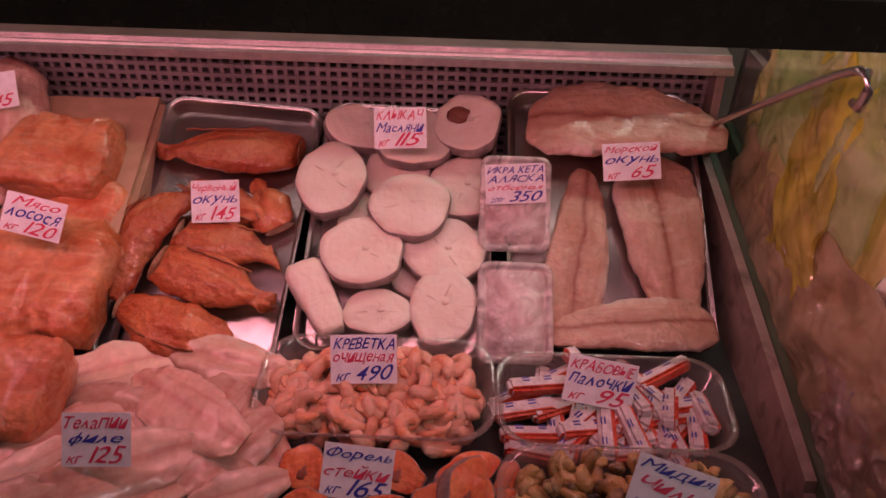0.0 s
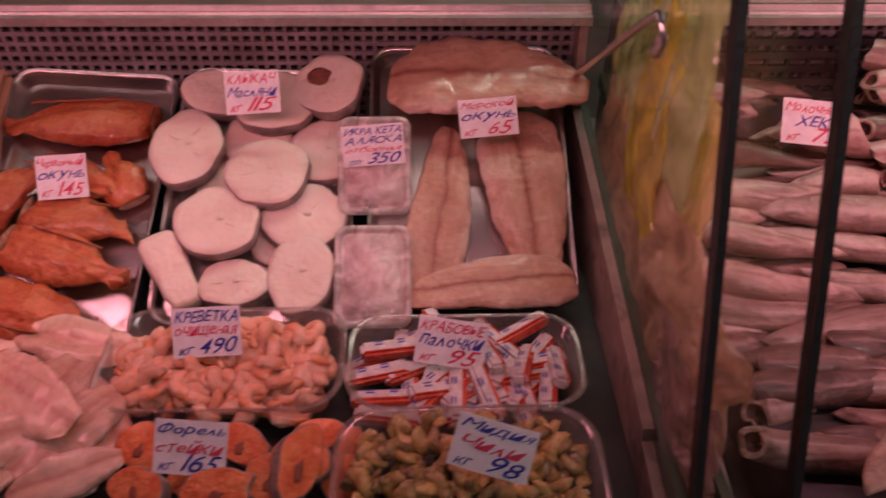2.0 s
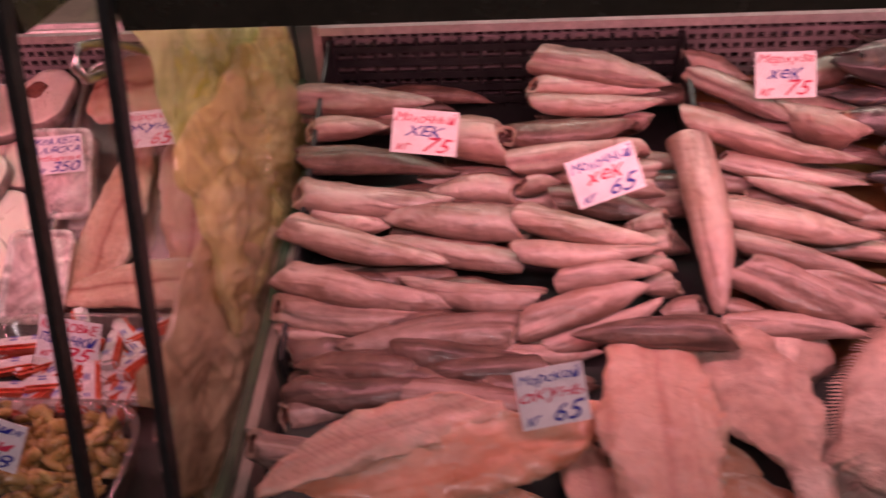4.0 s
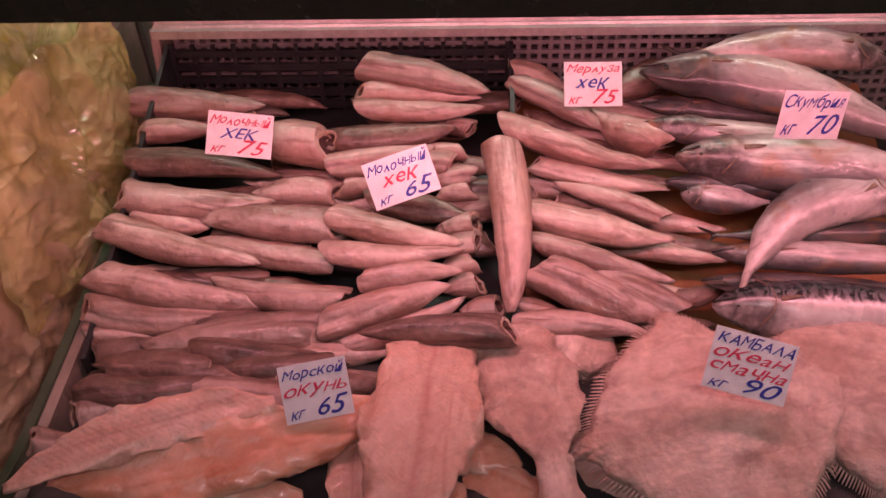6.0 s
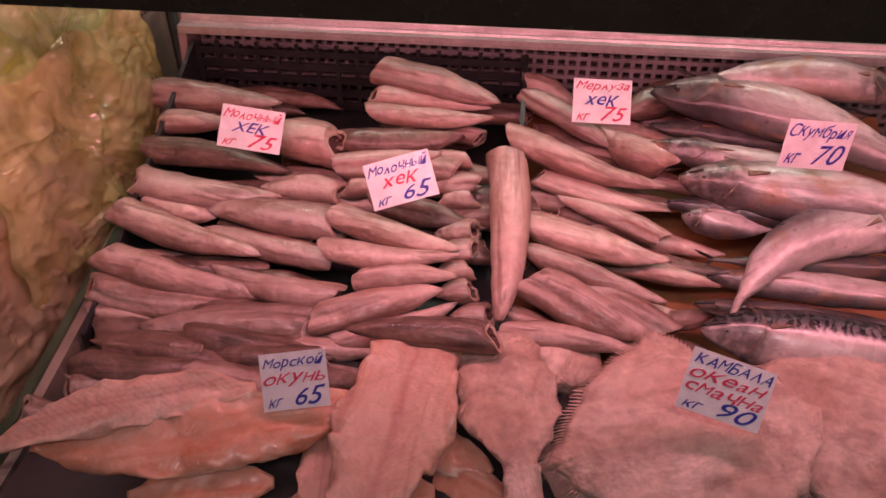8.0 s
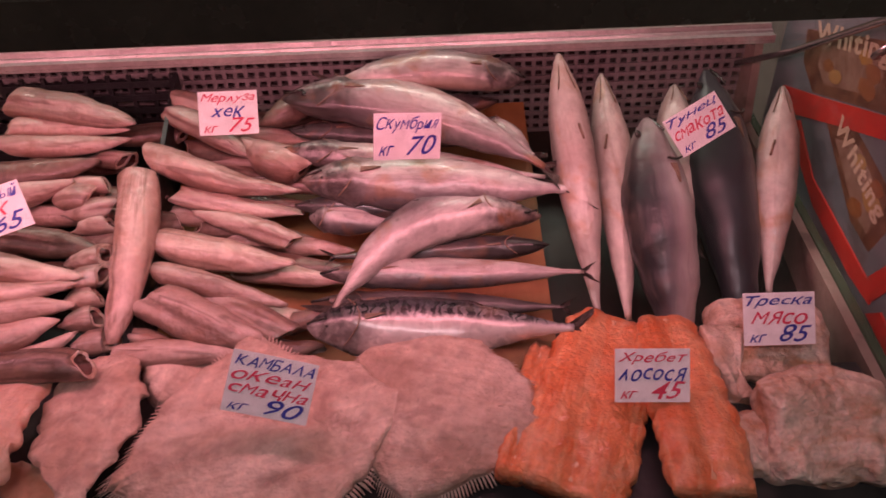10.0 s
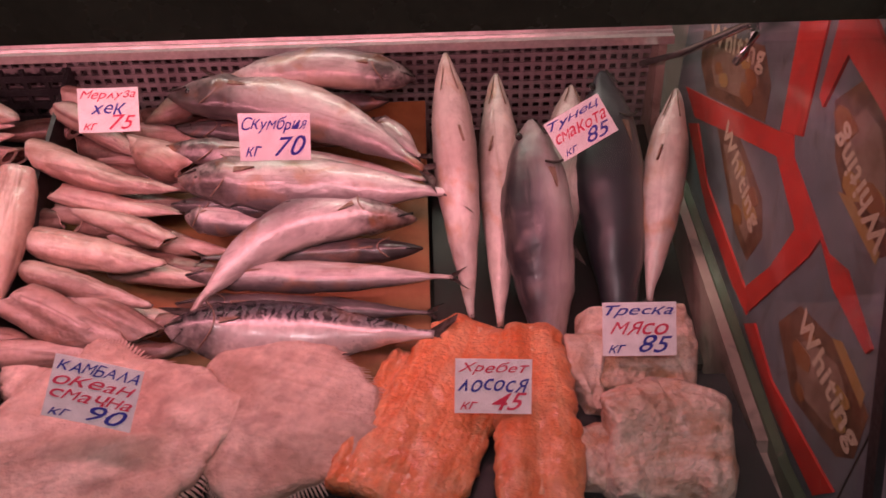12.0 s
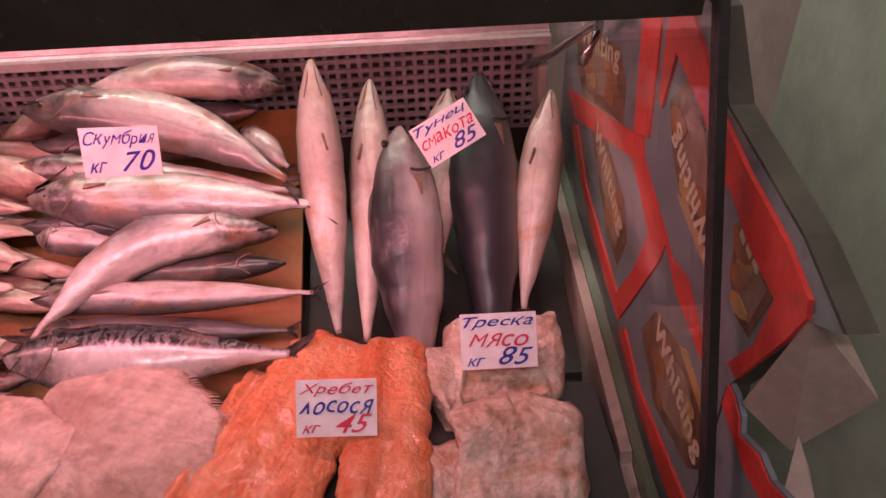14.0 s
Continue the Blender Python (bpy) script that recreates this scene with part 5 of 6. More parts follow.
hake((1.519, 0.653, 1.046), (1.727, 0.617, 1.031), 0.046, seed=11)
hake((1.819, 0.622, 1.033), (1.661, 0.645, 1.043), 0.039, seed=12)
hake((1.516, 0.610, 1.028), (1.730, 0.600, 1.024), 0.040, seed=13)
hake((1.525, 0.589, 1.012), (1.622, 0.589, 1.012), 0.022, seed=14)
hake((1.795, 0.604, 1.023), (1.729, 0.602, 1.022), 0.017, seed=15)
hake((1.530, 0.570, 0.994), (1.624, 0.579, 0.998), 0.048, seed=16, dark=1)
hake((1.801, 0.583, 1.017), (1.600, 0.563, 1.009), 0.049, seed=17)
hake((1.825, 0.516, 1.011), (1.651, 0.563, 1.009), 0.035, seed=18)
hake((1.554, 0.522, 0.993), (1.618, 0.531, 0.992), 0.037, seed=19, dark=1)
hake((1.611, 0.510, 1.004), (1.688, 0.532, 1.002), 0.040, seed=20)
hake((1.554, 0.473, 1.001), (1.626, 0.485, 1.000), 0.039, seed=21)

# second pile of headless hake
hake((1.826, 0.922, 1.188), (1.989, 0.882, 1.172), 0.049, seed=1)
hake((1.820, 0.891, 1.165), (1.976, 0.881, 1.161), 0.033, seed=2)
hake((1.816, 0.867, 1.155), (1.981, 0.862, 1.154), 0.033, seed=3)
hake((1.786, 0.822, 1.131), (1.944, 0.838, 1.138), 0.041, seed=4, dark=1)
hake((1.792, 0.786, 1.112), (1.916, 0.812, 1.123), 0.044, seed=5)
hake((1.803, 0.765, 1.094), (1.847, 0.771, 1.096), 0.033, seed=6)
hake((1.844, 0.745, 1.084), (1.972, 0.723, 1.075), 0.037, seed=7, dark=1)
hake((1.804, 0.716, 1.084), (1.954, 0.685, 1.071), 0.038, seed=8)
hake((1.801, 0.664, 1.069), (1.955, 0.667, 1.070), 0.034, seed=9)
hake((1.846, 0.632, 1.049), (1.958, 0.647, 1.056), 0.035, seed=10)
hake((1.803, 0.583, 1.029), (1.939, 0.631, 1.049), 0.043, seed=11)
hake((1.821, 0.565, 1.010), (1.961, 0.622, 1.033), 0.034, seed=12)
hake((2.011, 0.539, 1.066), (1.856, 0.534, 1.066), 0.036, seed=13, dark=1)
hake((1.947, 0.798, 1.107), (1.888, 0.802, 1.109), 0.039, seed=14)
hake((1.958, 0.816, 1.115), (1.908, 0.823, 1.118), 0.029, seed=15)
hake((1.966, 0.788, 1.097), (1.913, 0.780, 1.094), 0.033, seed=16)
hake((1.976, 0.723, 1.071), (1.928, 0.715, 1.068), 0.035, seed=17)
hake((1.977, 0.696, 1.060), (1.931, 0.688, 1.057), 0.032, seed=18)
hake((1.975, 0.673, 1.046), (1.934, 0.666, 1.043), 0.031, seed=19)
hake((1.979, 0.647, 1.036), (1.937, 0.640, 1.033), 0.034, seed=20)
hake((2.002, 0.616, 1.029), (1.960, 0.613, 1.028), 0.030, seed=21)
hake((1.967, 0.864, 1.124), (1.922, 0.868, 1.126), 0.030, seed=22)
hake((1.971, 0.769, 1.084), (1.923, 0.763, 1.081), 0.030, seed=23)
hake((2.004, 0.806, 1.132), (2.012, 0.59, 1.045), 0.053, seed=31, blunt=1)

# hake tails in the cardboard box
hake((2.022, 0.948, 1.169), (2.098, 0.915, 1.155), 0.037, seed=1, slim=1)
hake((2.027, 0.925, 1.163), (2.147, 0.843, 1.130), 0.040, seed=2, slim=1)
hake((2.217, 0.824, 1.124), (2.128, 0.867, 1.141), 0.055, seed=3)
hake((2.010, 0.850, 1.139), (2.205, 0.785, 1.112), 0.045, seed=4, slim=1)
hake((2.049, 0.800, 1.106), (2.213, 0.765, 1.092), 0.031, seed=5, slim=1)
hake((2.201, 0.723, 1.075), (2.075, 0.770, 1.094), 0.033, seed=6, slim=1)
hake((2.046, 0.729, 1.083), (2.204, 0.692, 1.068), 0.047, seed=7, slim=1)
hake((2.044, 0.688, 1.066), (2.199, 0.639, 1.046), 0.035, seed=8, slim=1)
hake((2.045, 0.649, 1.059), (2.186, 0.591, 1.035), 0.054, seed=9)
hake((2.204, 0.606, 1.033), (2.094, 0.664, 1.057), 0.037, seed=10)
hake((2.020, 0.582, 1.029), (2.161, 0.576, 1.026), 0.036, seed=11)
hake((2.027, 0.617, 1.028), (2.077, 0.603, 1.023), 0.024, seed=12)
hake((2.234, 0.935, 1.168), (2.151, 0.896, 1.151), 0.049, seed=13, dark=1)

# the layer of hake underneath, mostly in dark skin as shade in the gaps
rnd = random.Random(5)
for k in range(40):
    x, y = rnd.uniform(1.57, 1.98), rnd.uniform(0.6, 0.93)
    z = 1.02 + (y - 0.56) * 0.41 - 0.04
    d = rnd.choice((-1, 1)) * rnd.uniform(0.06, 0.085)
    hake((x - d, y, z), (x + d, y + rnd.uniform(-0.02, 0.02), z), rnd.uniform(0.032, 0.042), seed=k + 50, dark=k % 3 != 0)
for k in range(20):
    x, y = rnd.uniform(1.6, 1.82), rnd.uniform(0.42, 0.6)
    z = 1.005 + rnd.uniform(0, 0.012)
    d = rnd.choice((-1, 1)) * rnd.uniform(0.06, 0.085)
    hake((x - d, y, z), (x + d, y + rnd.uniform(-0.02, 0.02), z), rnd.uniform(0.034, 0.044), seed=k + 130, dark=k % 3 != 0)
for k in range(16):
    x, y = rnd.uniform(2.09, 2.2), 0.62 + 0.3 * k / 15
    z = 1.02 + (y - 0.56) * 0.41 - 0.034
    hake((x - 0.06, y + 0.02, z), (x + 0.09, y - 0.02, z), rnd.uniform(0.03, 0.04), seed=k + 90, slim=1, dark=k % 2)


# mackerel on the orange board
mackerel((2.509, 0.912, 1.194), (2.245, 0.921, 1.198), 0.057, seed=1, arch=.08)
mackerel((2.187, 0.891, 1.190), (2.518, 0.768, 1.140), 0.073, seed=2, bend=.10)
mackerel((2.186, 0.837, 1.143), (2.520, 0.778, 1.119), 0.047, seed=3)
mackerel((2.218, 0.775, 1.133), (2.545, 0.746, 1.121), 0.075, seed=4)
mackerel((2.224, 0.747, 1.097), (2.328, 0.735, 1.091), 0.042, seed=5)
mackerel((2.506, 0.721, 1.100), (2.262, 0.600, 1.068), 0.064, seed=6, bend=-.2)
mackerel((2.243, 0.657, 1.075), (2.548, 0.645, 1.070), 0.039, seed=7)
mackerel((2.232, 0.593, 1.054), (2.523, 0.577, 1.047), 0.069, seed=8, striped=1)
mackerel((2.447, 0.880, 1.151), (2.512, 0.821, 1.127), 0.041, seed=9)
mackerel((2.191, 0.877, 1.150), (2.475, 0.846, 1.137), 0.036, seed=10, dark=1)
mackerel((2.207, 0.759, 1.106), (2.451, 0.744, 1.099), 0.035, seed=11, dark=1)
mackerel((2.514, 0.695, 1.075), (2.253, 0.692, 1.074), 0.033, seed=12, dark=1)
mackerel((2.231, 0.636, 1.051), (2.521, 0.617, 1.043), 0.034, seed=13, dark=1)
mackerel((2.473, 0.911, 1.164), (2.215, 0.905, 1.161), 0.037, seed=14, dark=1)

# mackerel and tuna standing on end
standing_fish((2.549, 0.892, 1.235), (2.568, 0.640, 1.012), 0.054, seed=1)
standing_fish((2.617, 0.927, 1.190), (2.601, 0.622, 1.012), 0.054, seed=2)
standing_fish((2.719, 0.923, 1.172), (2.692, 0.715, 1.060), 0.056, seed=3)
standing_fish((2.844, 0.869, 1.189), (2.784, 0.660, 1.012), 0.052, seed=4, lean=-0.3)
tuna((2.652, 0.820, 1.174), (2.655, 0.560, 0.975), 0.088, seed=1)
tuna((2.759, 0.918, 1.193), (2.745, 0.600, 0.968), 0.092, seed=2)

# front pile: fillets and flounders
fillet((1.576, 0.339, 1.070), (1.785, 0.443, 1.063), 0.051, seed=1, tone=0, bend=.06)
fillet((1.600, 0.358, 1.054), (1.889, 0.455, 1.047), 0.071, seed=2, tone=1, bend=-.05)
fillet((1.691, 0.342, 1.020), (1.819, 0.371, 1.018), 0.042, seed=3, tone=1)
fillet((1.832, 0.360, 1.004), (1.965, 0.390, 1.002), 0.048, seed=4, tone=1)
fillet((1.852, 0.454, 1.017), (1.869, 0.336, 1.026), 0.049, seed=5, tone=0)
fillet((1.955, 0.415, 0.998), (2.050, 0.372, 1.000), 0.052, seed=6, tone=1)
fillet((2.064, 0.448, 1.003), (2.142, 0.389, 1.004), 0.064, seed=7, tone=0)
fillet((2.019, 0.411, 1.012), (1.930, 0.446, 1.012), 0.044, seed=8, tone=1)
hake((2.171, 0.599, 1.016), (2.241, 0.602, 1.017), 0.026, seed=1, dark=1)
hake((2.204, 0.629, 1.028), (2.270, 0.648, 1.036), 0.025, seed=2, dark=1)
fillet((1.933, 0.537, 1.052), (1.916, 0.314, 1.067), 0.111, seed=1, tone=0, flat=1)
flounder((2.012, 0.571, 1.036), (2.053, 0.339, 1.047), 0.106, seed=1, slim=1)
flounder_flat((2.205, 0.451, 1.040), 0.118, 0.096, seed=1, spin=20)
flounder_flat((2.367, 0.487, 1.033), 0.097, 0.086, seed=2, spin=-15)
flounder_flat((2.090, 0.569, 1.013), 0.038, 0.038, seed=3, spin=70)

# salmon backbones and cod blocks
backbone((2.578, 0.610, 1.026), (2.484, 0.385, 1.017), 0.116, seed=1)
backbone((2.632, 0.603, 1.030), (2.616, 0.372, 1.026), 0.084, seed=2)
backbone((2.490, 0.578, 1.017), (2.434, 0.404, 1.021), 0.034, seed=3)
cod_block((2.750, 0.578, 1.007), 0.063, 0.053, seed=1)
cod_block((2.741, 0.439, 1.028), 0.057, 0.056, seed=2)
cod_block((2.690, 0.544, 1.001), 0.018, 0.043, seed=3)
cod_block((2.677, 0.444, 0.998), 0.022, 0.033, seed=4)

# red perch on the steel tray
perch((0.672, 0.898, 1.098), (0.862, 0.903, 1.102), 0.068, seed=1)
perch((0.814, 0.859, 1.071), (0.850, 0.808, 1.040), 0.054, seed=2)
perch((0.849, 0.809, 1.045), (0.724, 0.845, 1.066), 0.050, seed=3)
perch((0.854, 0.767, 1.019), (0.724, 0.790, 1.033), 0.063, seed=4)
perch((0.660, 0.709, 0.994), (0.728, 0.833, 1.069), 0.068, seed=5, bend=.16)
perch((0.852, 0.708, 0.990), (0.708, 0.750, 1.015), 0.070, seed=6)
perch((0.825, 0.649, 0.975), (0.676, 0.701, 0.988), 0.067, seed=7, bend=.1)

# white fish steaks
steak((0.948, 0.951, 1.118), 0.054, 0.036, seed=1, tilt=.2)
steak((1.027, 0.929, 1.115), 0.056, 0.046, seed=2)
steak((1.100, 0.948, 1.131), 0.048, 0.047, seed=3, hole=1, tilt=-.1)
steak((1.097, 0.872, 1.071), 0.047, 0.048, seed=4)
steak((0.917, 0.861, 1.084), 0.047, 0.057, seed=5)
steak((1.026, 0.823, 1.069), 0.055, 0.047, seed=6)
steak((0.968, 0.763, 1.033), 0.054, 0.045, seed=7)
steak((1.074, 0.781, 1.026), 0.054, 0.046, seed=8)
steak((0.994, 0.700, 0.985), 0.043, 0.030, seed=9)
steak((1.076, 0.706, 0.994), 0.042, 0.051, seed=10, tilt=-.12)
steak((1.001, 0.898, 1.074), 0.048, 0.040, seed=11)
steak((0.967, 0.838, 1.035), 0.039, 0.039, seed=12)
steak((1.041, 0.776, 0.998), 0.038, 0.045, seed=13)
steak((1.022, 0.822, 1.021), 0.039, 0.039, seed=14)
wedge((0.891, 0.753, 1.017), (0.941, 0.674, 0.973), 0.056)

# perch fillets on the third tray
fillet((1.447, 0.893, 1.152), (1.182, 0.932, 1.146), 0.132, seed=1, tone=2, bend=-.06)
fillet((1.262, 0.895, 1.098), (1.222, 0.672, 0.972), 0.086, seed=2, tone=2, bend=.03)
fillet((1.372, 0.700, 0.990), (1.350, 0.910, 1.112), 0.118, seed=3, tone=2)
fillet((1.206, 0.672, 0.985), (1.415, 0.690, 0.992), 0.074, seed=4, tone=2, bend=.04)

# tilapia fillets
fillet((0.636, 0.577, 0.965), (0.762, 0.636, 0.965), 0.067, seed=1, tone=3)
fillet((0.748, 0.638, 0.975), (0.895, 0.595, 0.975), 0.056, seed=2, tone=3)
fillet((0.734, 0.571, 0.990), (0.874, 0.483, 0.990), 0.072, seed=3, tone=3)
fillet((0.642, 0.451, 0.975), (0.751, 0.540, 0.975), 0.077, seed=4, tone=3)
fillet((0.715, 0.413, 0.995), (0.826, 0.472, 0.995), 0.071, seed=5, tone=3)
fillet((0.833, 0.440, 0.975), (0.896, 0.531, 0.975), 0.064, seed=6, tone=3)
fillet((0.655, 0.542, 0.967), (0.783, 0.532, 0.967), 0.062, seed=7, tone=3)
fillet((0.831, 0.580, 0.955), (0.917, 0.481, 0.955), 0.050, seed=8, tone=3)
fillet((0.841, 0.415, 0.975), (0.925, 0.452, 0.975), 0.044, seed=9, tone=3)
fillet((0.659, 0.374, 0.995), (0.736, 0.408, 0.995), 0.062, seed=10, tone=3)
fillet((0.779, 0.393, 0.975), (0.825, 0.447, 0.975), 0.049, seed=11, tone=3)
fillet((0.637, 0.519, 0.955), (0.744, 0.584, 0.955), 0.070, seed=12, tone=3)
fillet((0.841, 0.599, 0.973), (0.817, 0.490, 0.973), 0.068, seed=13, tone=3)
fillet((0.607, 0.518, 0.955), (0.661, 0.607, 0.955), 0.058, seed=14, tone=3)
fillet((0.723, 0.468, 0.985), (0.658, 0.399, 0.985), 0.066, seed=15, tone=3)
fillet((0.806, 0.466, 0.967), (0.905, 0.437, 0.967), 0.062, seed=16, tone=3)
fillet((0.865, 0.548, 0.955), (0.879, 0.444, 0.955), 0.060, seed=17, tone=3)

# salmon meat blocks and wrapped fish
salmon_block((0.560, 0.847, 1.106), 0.070, 0.061, seed=1)
salmon_block((0.584, 0.699, 1.016), 0.074, 0.088, seed=2)
salmon_block((0.605, 0.790, 1.041), 0.045, 0.052, seed=3)
salmon_block((0.629, 0.529, 1.005), 0.045, 0.057, seed=4)
paper_parcel((0.575, 0.872, 1.068), 0.088, 0.125, seed=1)
pale_fish((0.444, 0.976, 1.174), (0.480, 0.820, 1.079), 0.101, seed=1)

# trout steaks
trout_steak((0.957, 0.418, 0.975), 0.026, 0.017, seed=1)
trout_steak((0.943, 0.476, 0.960), 0.029, 0.020, seed=2)
trout_steak((1.030, 0.417, 0.967), 0.040, 0.018, seed=3)
trout_steak((1.102, 0.436, 0.985), 0.023, 0.032, seed=4, tilt=.5)
trout_steak((1.110, 0.485, 0.955), 0.035, 0.018, seed=5)
trout_steak((1.080, 0.421, 0.955), 0.027, 0.022, seed=6)
trout_steak((1.038, 0.488, 0.945), 0.030, 0.018, seed=7)
trout_steak((0.998, 0.446, 0.945), 0.028, 0.017, seed=8)
trout_steak((1.151, 0.467, 0.955), 0.017, 0.023, seed=9)
trout_steak((1.106, 0.447, 0.975), 0.029, 0.020, seed=1)
trout_steak((1.079, 0.430, 0.967), 0.028, 0.020, seed=2)
trout_steak((1.149, 0.438, 0.955), 0.028, 0.019, seed=3)
trout_steak((0.971, 0.377, 0.965), 0.031, 0.021, seed=1)
trout_steak((1.044, 0.372, 0.965), 0.031, 0.021, seed=2)
trout_steak((1.105, 0.378, 0.965), 0.031, 0.021, seed=3)
trout_steak((0.916, 0.383, 0.955), 0.026, 0.021, seed=4)

# handwritten price tags
price_tag((0.773, 0.803, 1.079), (0.998, 0.050, 0.047), (-0.067, 0.572, 0.818), 0.063, 0.055, [("Червоный", RED_INK), ("окунь", BLUE_INK), ("145", RED_INK)])
price_tag((1.010, 0.876, 1.158), (0.998, 0.045, 0.041), (-0.059, 0.572, 0.818), 0.069, 0.054, [("КЛЫКАЧ", RED_INK), ("Масляни", BLUE_INK), ("115", RED_INK)])
price_tag((1.164, 0.829, 1.107), (0.997, 0.054, 0.054), (-0.075, 0.571, 0.817), 0.079, 0.052, [("ИКРА КЕТА", BLUE_INK), ("АЛЯСКА", BLUE_INK), ("отборная", RED_INK), ("350", BLUE_INK)])
price_tag((1.310, 0.834, 1.143), (0.996, 0.061, 0.063), (-0.087, 0.571, 0.817), 0.074, 0.048, [("Морской", RED_INK), ("окунь", BLUE_INK), ("65", RED_INK)])
price_tag((0.992, 0.581, 1.020), (0.999, 0.038, 0.030), (-0.046, 0.573, 0.819), 0.073, 0.054, [("КРЕВЕТКА", BLUE_INK), ("очищеная", RED_INK), ("490", BLUE_INK)])
price_tag((1.257, 0.587, 0.993), (0.987, -0.080, -0.139), (0.160, 0.568, 0.807), 0.079, 0.053, [("КРАБОВЫЕ", RED_INK), ("палочки", BLUE_INK), ("95", RED_INK)])
price_tag((1.286, 0.404, 1.046), (0.956, -0.185, -0.226), (0.292, 0.577, 0.763), 0.073, 0.048, [("Мидия", BLUE_INK), ("Чили", RED_INK), ("98", BLUE_INK)])
price_tag((1.000, 0.452, 0.991), (0.997, -0.058, -0.059), (0.082, 0.603, 0.793), 0.070, 0.053, [("Форель", BLUE_INK), ("стейки", RED_INK), ("165", BLUE_INK)])
price_tag((0.758, 0.442, 1.036), (0.999, 0.033, 0.023), (-0.038, 0.573, 0.819), 0.065, 0.051, [("Телапии", RED_INK), ("филе", BLUE_INK), ("125", RED_INK)])
price_tag((0.591, 0.704, 1.110), (0.979, -0.107, -0.176), (0.206, 0.564, 0.800), 0.073, 0.047, [("Мясо", RED_INK), ("лосося", BLUE_INK), ("120", RED_INK)])
price_tag((0.463, 0.892, 1.182), (0.982, 0.119, 0.146), (-0.188, 0.561, 0.806), 0.070, 0.048, [("КА", BLUE_INK), ("", RED_INK), ("45", RED_INK)])
price_tag((1.688, 0.767, 1.169), (0.992, 0.022, -0.124), (0.086, 0.603, 0.793), 0.079, 0.053, [("Молочный", RED_INK), ("ХЕК", BLUE_INK), ("75", RED_INK)])
price_tag((1.892, 0.677, 1.165), (0.938, 0.270, 0.216), (-0.334, 0.540, 0.773), 0.076, 0.053, [("Молочный", BLUE_INK), ("хек", RED_INK), ("65", BLUE_INK)])
price_tag((2.122, 0.854, 1.191), (0.996, 0.085, -0.039), (-0.020, 0.598, 0.801), 0.074, 0.056, [("Мерлуза", RED_INK), ("хек", BLUE_INK), ("75", RED_INK)])
price_tag((2.351, 0.745, 1.2025), (0.978, 0.172, -0.113), (0.08, 0.21, 0.97), 0.079, 0.055, [("Скумбрия", BLUE_INK), ("70", BLUE_INK)])
price_tag((1.828, 0.436, 1.087), (0.979, 0.181, 0.091), (-0.181, 0.576, 0.797), 0.063, 0.054, [("Морской", BLUE_INK), ("окунь", RED_INK), ("65", BLUE_INK)])
price_tag((2.220, 0.451, 1.109), (0.961, -0.087, -0.263), (0.262, 0.598, 0.758), 0.078, 0.056, [("КАМБАЛА", BLUE_INK), ("океан", RED_INK), ("смачна", RED_INK), ("90", BLUE_INK)])
price_tag((2.708, 0.786, 1.181), (0.878, 0.281, 0.387), (-0.478, 0.526, 0.704), 0.075, 0.051, [("Тунец", BLUE_INK), ("смакота", RED_INK), ("85", BLUE_INK)])
price_tag((2.580, 0.475, 1.074), (0.999, -0.032, -0.034), (0.046, 0.595, 0.802), 0.073, 0.052, [("Хребет", RED_INK), ("лосося", BLUE_INK), ("45", RED_INK)])
price_tag((2.739, 0.554, 1.067), (1.000, -0.015, -0.010), (0.017, 0.596, 0.803), 0.077, 0.056, [("Треска", BLUE_INK), ("мясо", RED_INK), ("85", BLUE_INK)])

# lettering: built-in font, fitted to each line and bowed with its card
GLYPHS = {}
ALIKE = dict(zip("АВЕКМНОРСТХаеорсухк", "ABEKMHOPCTXaeopcyxк"))
SMALL = {"н": "H", "м": "M", "я": "R", "в": "B"}


def raw_glyph(ch, bold=0.0):
    data = bpy.data.curves.new("glyph", "FONT")
    data.body, data.resolution_u, data.offset = ch, 3, bold or (0.0 if ch in "MWm" else 0.005)
    ob = new("glyph", data)
    bpy.context.view_layer.update()
    me = bpy.data.meshes.new_from_object(ob.evaluated_get(bpy.context.evaluated_depsgraph_get()))
    bpy.data.objects.remove(ob)
    co, fc = [tuple(v.co[:2]) for v in me.vertices], [tuple(p.vertices) for p in me.polygons]
    bpy.data.meshes.remove(me)
    x0 = min(c[0] for c in co)
    return [(x - x0, y) for x, y in co], fc


def joined(a, b, dx):
    k = len(a[0])
    return a[0] + [(x + dx, y) for x, y in b[0]], a[1] + [tuple(k + i for i in f) for f in b[1]]


def mirrored(g):
    w = max(x for x, _ in g[0])
    return [(w - x, y) for x, y in g[0]], [f[::-1] for f in g[1]]


def bar(height, low=0.0):
    return [(0, low), (0.085, low), (0.085, height), (0, height)], [(0, 1, 2, 3)]


